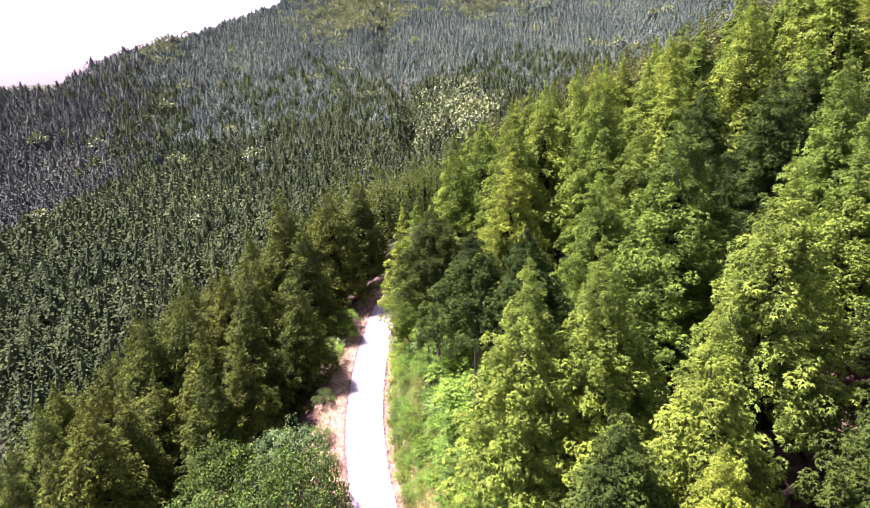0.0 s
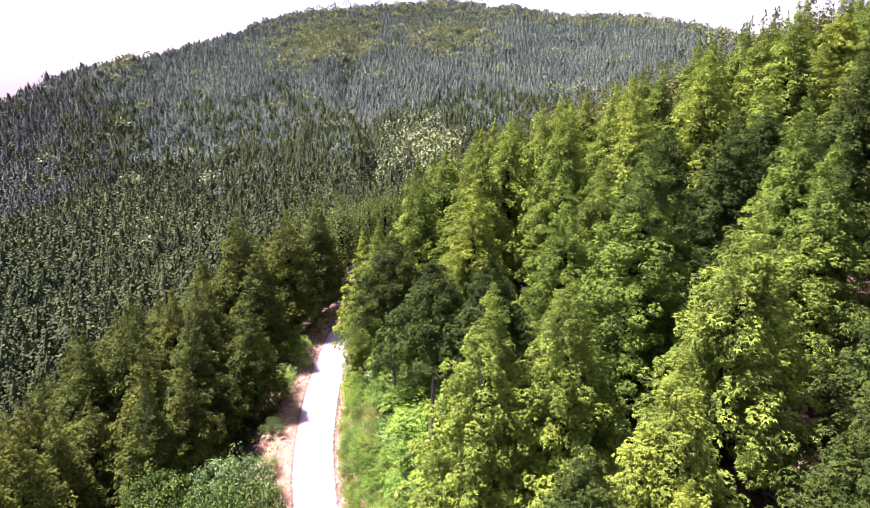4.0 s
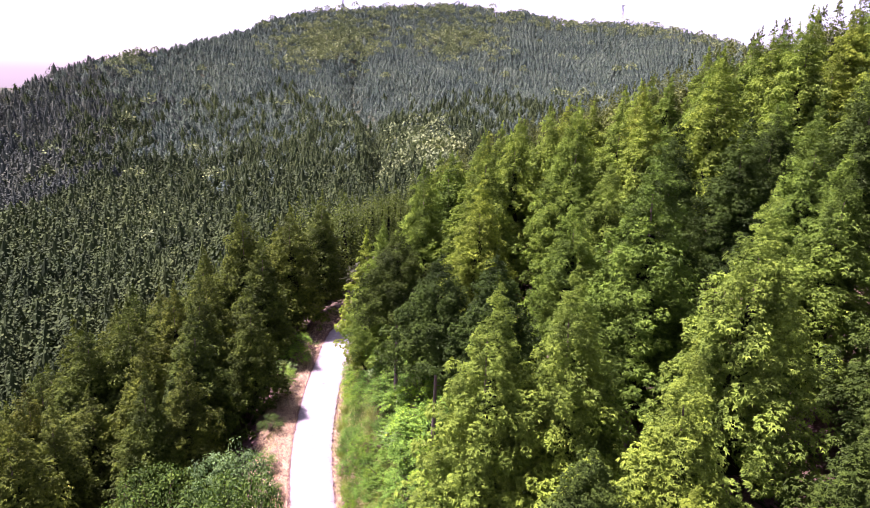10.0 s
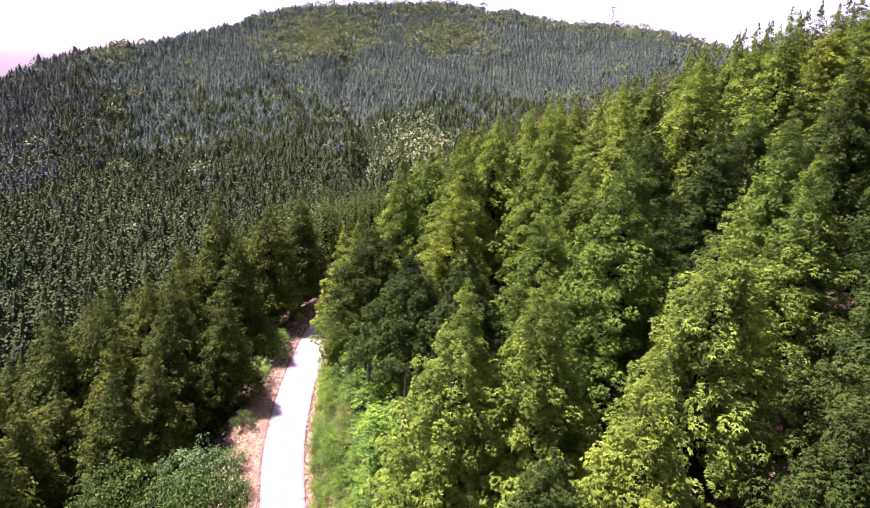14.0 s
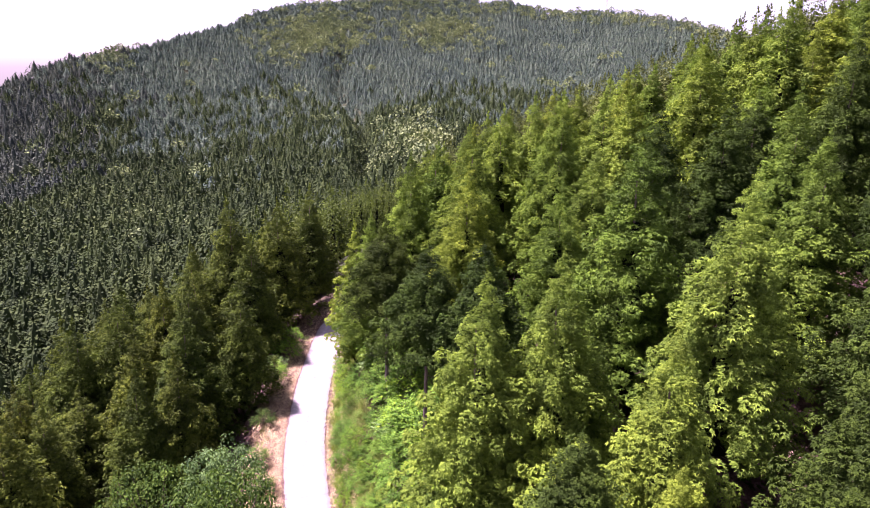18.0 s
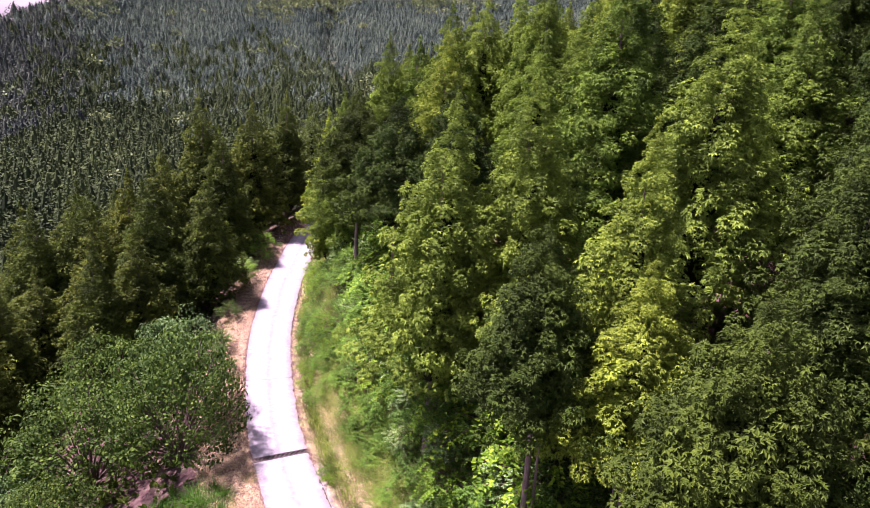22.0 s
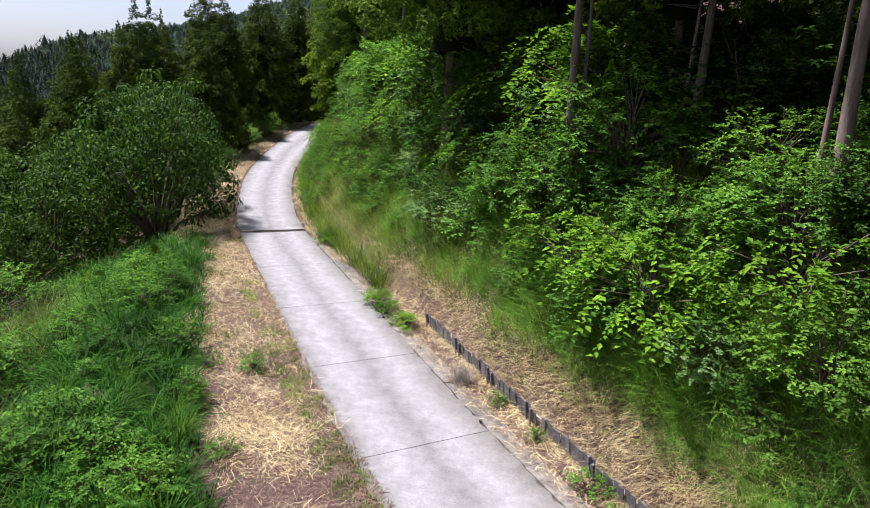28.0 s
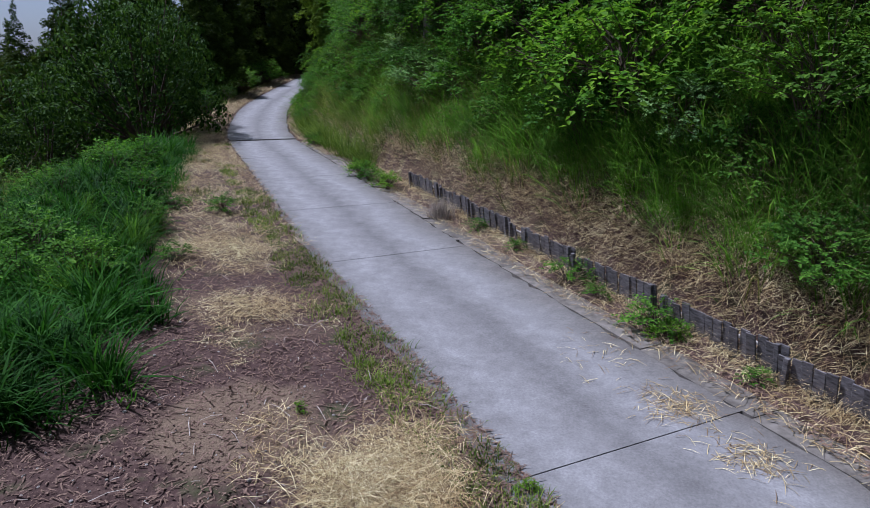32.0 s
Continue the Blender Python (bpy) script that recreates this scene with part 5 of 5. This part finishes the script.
grass("thin_verge_grass", c[wave(c[:, 0], c[:, 1], 1.3, 4.0) > 0.1], 26, 0.12, 0.3, 0.012, M_OLIVE, "thin grass among the straw", 7)


def straw(name, xy, length, width, seed, label, stand=0.25, lift=0.03, flow=None):
    rng = np.random.default_rng(seed)
    a = rng.random(len(xy)) * 6.283 if flow is None else flow + rng.normal(0, 0.7, len(xy))
    d = np.column_stack([np.cos(a), np.sin(a), rng.normal(0.08, stand, len(xy))])
    return stuff(name, blades(xy, lift * rng.random(len(xy)), length * rng.uniform(0.5, 1.3, len(xy)), width * rng.uniform(0.6, 1.4, len(xy)), d, STALK, rng), M_STRAW, label, "straw")


c, d = band(46000, 11.8, 60, -4.4, -1.55, rng, 1.7)
c = c[wave(c[:, 0], c[:, 1], 1.0, 5.0) + rng.normal(0, 0.25, len(c)) > np.interp(c[:, 1], [11, 13, 16, 20], [1.2, 0.2, -0.3, -0.9])]
straw("verge_straw", c, 0.27, 0.0055, 8, "cut dry straw lying along the outer verge")
c, d = band(10000, 5, 13, -4.2, -1.5, rng)
c = c[(wave(c[:, 0], c[:, 1], 0.55, 1.0) > 0.3)]
straw("scattered_straw", c, 0.2, 0.0042, 9, "loose straw scattered on brown soil", 0.1)
pile = np.vstack([rng.normal((1.75, 7.55), (0.36, 0.25), (8000, 2)), rng.normal((1.9, 8.3), (0.3, 0.26), (1300, 2)), rng.normal((-1.1, 11.4), (0.5, 0.35), (1800, 2)), rng.normal((-2.9, 14.2), (0.7, 0.45), (2200, 2))])
straw("straw_heap", pile, 0.27, 0.0036, 10, "heap of pale dry straw beside the road", 0.12, 0.1)
c, d = band(150000, 3, 48, 2.62, 4.4, rng, 1.6)
flow = np.interp(c[:, 1], ROAD[:, 1], np.arctan2(-ROAD_N[:, 1], -ROAD_N[:, 0]))
straw("bank_straw", c, 0.36, 0.0042, 11, "dry straw hanging down the foot of the bank", 0.3, 0.1, flow)
c, d = band(30000, 24, 74, -4.4, -1.6, rng)
straw("far_verge_straw", c, 0.28, 0.009, 18, "dry straw along the far verge")
c, d = band(14000, 26, 74, 1.6, 2.6, rng)
straw("far_bank_straw", c, 0.28, 0.009, 19, "dry straw at the foot of the far bank")
c, d = band(4200, 4, 24, 1.75, 2.65, rng)
straw("gutter_straw", c, 0.3, 0.007, 12, "straw caught in the gutter", 0.1)
on = np.vstack([rng.normal((5.05, 9.6), (0.22, 0.2), (260, 2)), rng.normal((5.6, 8.65), (0.22, 0.2), (200, 2)), rng.normal((4.3, 10.9), (0.3, 0.5), (60, 2))])
stuff("road_straw", blades(on, 0.165, rng.uniform(0.1, 0.3, len(on)), np.full(len(on), 0.006), np.column_stack([rng.normal(0, 1, (len(on), 2)), np.zeros(len(on))]), STALK, rng), M_STRAW, "wisps of straw strewn on the concrete", "straw")


M_LITTER = mottled("dead_leaves", (0.08, 0.045, 0.033), (0.26, 0.17, 0.12), 30.0)
c, d = band(48000, 0, 15, -8, -1.5, rng)
a = rng.random(len(c)) * 6.283
stuff("leaf_litter", blades(c, 0.012, 0.02 + 0.12 * rng.random(len(c))**2.2, rng.uniform(0.004, 0.022, len(c)), np.column_stack([np.cos(a), np.sin(a), rng.normal(0, 0.35, len(c))]), STALK, rng), M_LITTER, "brown leaf litter and twigs on bare soil", "litter")


def pebbles():
    rng = np.random.default_rng(21)
    bm = bmesh.new()
    bmesh.ops.create_icosphere(bm, subdivisions=1, radius=0.5)
    tv = np.array([v.co[:] for v in bm.verts])
    tf = np.array([[v.index for v in f.verts] for f in bm.faces])
    bm.free()
    c, d = band(2600, 1, 13, -9, -1.6, rng)
    z = ground(c[:, 0], c[:, 1])
    s = 0.01 + 0.04 * rng.random(len(c))**3
    v = np.column_stack([c, z])[:, None] + tv[None] * s[:, None, None] * rng.uniform(0.5, 1.3, (len(c), 1, 3))
    f = tf[None] + (np.arange(len(c)) * len(tv))[:, None, None]
    stuff("pebbles", (v.reshape(-1, 3), f.reshape(-1, 3)), M_PEBBLE, "small pale stones on the bare soil", "stones")


pebbles()
# crumbs of earth and dead grass over the ragged road edge
c, d = band(14000, 4, 60, -2.1, -1.48, rng, 1.5)
a = rng.random(len(c)) * 6.283
stuff("edge_litter", blades(c, 0.025, rng.uniform(0.03, 0.16, len(c)), rng.uniform(0.004, 0.02, len(c)), np.column_stack([np.cos(a), np.sin(a), rng.normal(0.02, 0.15, len(c))]), STALK, rng), M_LITTER, "earth crumbs and dead grass on the road edge", "litter")
c, d = band(5000, 4, 40, 1.5, 2.25, rng, 1.5)
a = rng.random(len(c)) * 6.283
stuff("gutter_litter", blades(c, 0.1, rng.uniform(0.03, 0.14, len(c)), rng.uniform(0.004, 0.02, len(c)), np.column_stack([np.cos(a), np.sin(a), rng.normal(0.02, 0.15, len(c))]), STALK, rng), M_LITTER, "dead leaves in the road gutter", "litter")
# pale twigs on the soil, and a clump of bleached stalks by the gutter
M_DRYWOOD = mottled("bleached_twigs", (0.2, 0.16, 0.13), (0.46, 0.4, 0.34), 12.0)
c, d = band(260, 3, 15, -7.5, -2.0, rng)
a = rng.random(len(c)) * 6.283
stuff("fallen_twigs", blades(c, 0.02, 0.08 + 0.4 * rng.random(len(c))**2, rng.uniform(0.005, 0.012, len(c)), np.column_stack([np.cos(a), np.sin(a), rng.normal(0.03, 0.06, len(c))]), STALK, rng), M_DRYWOOD, "pale fallen twigs on the brown soil", "twigs")
c = rng.normal((1.3, 17.6), (0.14, 0.12), (420, 2))
stuff("stalk_clump", blades(c, 0.0, rng.uniform(0.25, 0.6, len(c)), np.full(len(c), 0.006), np.column_stack([rng.normal(0, 0.35, (len(c), 2)), np.ones(len(c))]), STALK, rng), M_DRYWOOD, "bleached clump of dead stalks beside the gutter", "dead grass")
# forest floor plants
c, d = band(9000, -5, 62, 6.5, 22, rng, 1.2)
c2, d2 = band(2600, 24, 62, -26, -4.6, rng)
c = np.vstack([c, c2])
n = len(c)
p = np.column_stack([c, ground(c[:, 0], c[:, 1]) + rng.uniform(0.05, 0.4, n)])
stuff("forest_floor_plants", placed(*FAN5, p, rng.normal(0, 1, (n, 3)) + (0, 0, 0.5), rng.normal(0, 0.4, (n, 3)) + (0, 0, 1), rng.uniform(0.25, 0.7, n)), M_DARK_CONIFER, "low ferns and saplings on the forest floor", "plants")


# ---- road furniture ----
def drain():
    """A steel grating let into the road from edge to edge, with bars across a frame."""
    ob = new("drain_grate")
    p, n = at_s(S_DRAIN)
    t = np.array([-n[1], n[0]])
    ob.matrix_world = Matrix.Translation(p) @ Matrix(((n[0], t[0], 0, 0), (n[1], t[1], 0, 0), (0, 0, 1, 0), (0, 0, 0, 1)))
    for y in (-0.17, 0.17):
        part("frame", box("frame", (-1.55, 1.55), (y - 0.025, y + 0.025), (-0.14, 0.006), M_GRATE), ob)
    me = box("bar", (-0.012, 0.012), (-0.15, 0.15), (-0.05, 0.0), M_GRATE)
    for i in range(44):
        part("bar", me, ob).location.x = -1.5 + i * 0.07
    part("trough", box("trough", (-1.55, 1.55), (-0.19, 0.19), (-0.2, -0.13), M_JOINT), ob)
    tagged(ob, "rusty steel drain grating across the concrete road", "drain")


def box(name, xr, yr, zr, mat, bevel=0.0):
    bm = bmesh.new()
    bmesh.ops.create_cube(bm, size=1.0)
    for v in bm.verts:
        v.co = Vector((xr[0] if v.co.x < 0 else xr[1], yr[0] if v.co.y < 0 else yr[1], zr[0] if v.co.z < 0 else zr[1]))
    if bevel:
        bmesh.ops.bevel(bm, geom=bm.edges[:], offset=bevel, segments=1, affect="EDGES")
    return bm_mesh(name, bm, mat)


drain()


def gutter_kerb():
    s0, s1 = s_near(12, -9), s_near(-7.3, 29)
    ob = new("gutter_kerb")
    rng = np.random.default_rng(4)
    s = s0
    while s < s1:
        ln = 1.9
        v, f, _ = strip(s + 0.008, s + ln - 0.008, 1.585, 2.05, -0.2, rng.normal(0, 0.006), 4, 2, 0.015, int(s * 10) + 900)
        part("kerb_stone", np_mesh("kerb_stone", v, f, M_KERB), ob)
        s += ln
    tagged(ob, "flush row of stained kerb stones beside the gutter", "kerb", kind="structure")


gutter_kerb()


def board_fence():
    """Low retaining boards, upright and weathered, held by bleached rails; some lean, some are broken."""
    rng = np.random.default_rng(8)
    boards = [box(f"board{i}", (-0.073, 0.073), (-0.012, 0.012), (-0.15, h), M_BOARD, 0.004) for i, h in enumerate((0.54, 0.52, 0.55, 0.525))]
    stake = box("stake", (-0.035, 0.035), (-0.03, 0.03), (-0.3, 0.55), M_BOARD, 0.006)
    sa, sb = s_near(7.6, 3.4), s_near(-1.5, 18.4)
    s = sa
    while s < sb:
        ln = rng.uniform(1.7, 2.3)
        ob = new("retaining_boards")
        p, n = at_s(s + ln / 2)
        ang = math.atan2(-n[0], n[1])
        ob.matrix_world = Matrix.LocRotScale((p[0] + n[0] * 2.66, p[1] + n[1] * 2.66, p[2] - 0.04), Euler((0, 0, ang)), None)
        k = int(ln / 0.145)
        for i in range(k):
            if rng.random() < 0.05:
                continue
            b = part("board", boards[rng.integers(4)], ob)
            b.matrix_basis = pose(-ln / 2 + (i + 0.5) * ln / k, 0.006 * (-1)**i, rng.normal(0, 0.015), 8 + rng.normal(0, 2), rng.normal(0, 1.5), 0)
        for out, j in ((0.05, 0.32), (0.1, 0.22), (0.2, 0.12)):
            if rng.random() < 0.15:
                continue
            r = part("rail", box("rail", (-ln / 2 - 0.05 + rng.uniform(0, 0.3), ln / 2 - rng.uniform(0, 0.5)), (-0.016, 0.016), (-0.024, 0.024), M_RAIL, 0.005), ob, "bleached split rail")
            r.matrix_basis = pose(0, out, j + rng.normal(0, 0.015), 8, rng.normal(0, 1.6), rng.normal(0, 1.0))
        for x in (-ln / 2 + 0.1, ln / 2 - 0.1):
            part("stake", stake, ob).matrix_basis = pose(x, -0.06, 0, 6, rng.normal(0, 2), 0)
        tagged(ob, "low weathered grey retaining boards with bleached rails", "retaining fence", "retaining boards along the bank")
        s += ln + 0.04


board_fence()


# ---- masts on the summit ----
def mast(b, dist, h, w, decks, name="radio_mast"):
    x, y = dist * math.sin(radians(b)), dist * math.cos(radians(b))
    ob = new(name)
    ob.matrix_world = Matrix.LocRotScale((x, y, float(ground(x, y)) + 11), None, (1.85, 1.85, 1.85))
    legs = []
    for sx, sy in ((-1, -1), (1, -1), (1, 1), (-1, 1)):
        v, f = tubes([([(sx * w, sy * w, -7), (sx * w * 0.45, sy * w * 0.45, h)], [0.25, 0.18])], 5)
        part("leg", np_mesh("leg", v, f, M_MAST), ob)
    n = int(h / 3.5)
    for i in range(n):
        z0, z1 = i * h / n, (i + 1) * h / n
        a, c = w * (1 - 0.55 * z0 / h), w * (1 - 0.55 * z1 / h)
        paths = []
        for (ax, ay), (bx, by) in (((-1, -1), (1, -1)), ((1, -1), (1, 1)), ((1, 1), (-1, 1)), ((-1, 1), (-1, -1))):
            paths += [([(ax * a, ay * a, z0), (bx * c, by * c, z1)], [0.1, 0.1]), ([(bx * a, by * a, z0), (ax * c, ay * c, z1)], [0.1, 0.1])]
        v, f = tubes(paths, 4)
        part("brace", np_mesh("brace", v, f, M_MAST), ob)
    for z in decks:
        part("platform", box("platform", (-w * 1.3, w * 1.3), (-w * 1.3, w * 1.3), (h * z, h * z + 0.9), M_WHITE, 0.1), ob)
    tagged(ob, "steel lattice radio mast on the mountain top", "mast", "summit masts")


for b, r, h, w, decks in [(-3.2, 1502, 22, 1.8, (0.5, 0.93)), (-0.5, 1494, 31, 2.2, (0.55, 0.75, 0.95)), (-13.5, 1374, 16, 0.8, (0.9,)), (9.7, 1454, 21, 1.6, (0.1, 0.9))]:
    mast(b, r, h, w, decks)
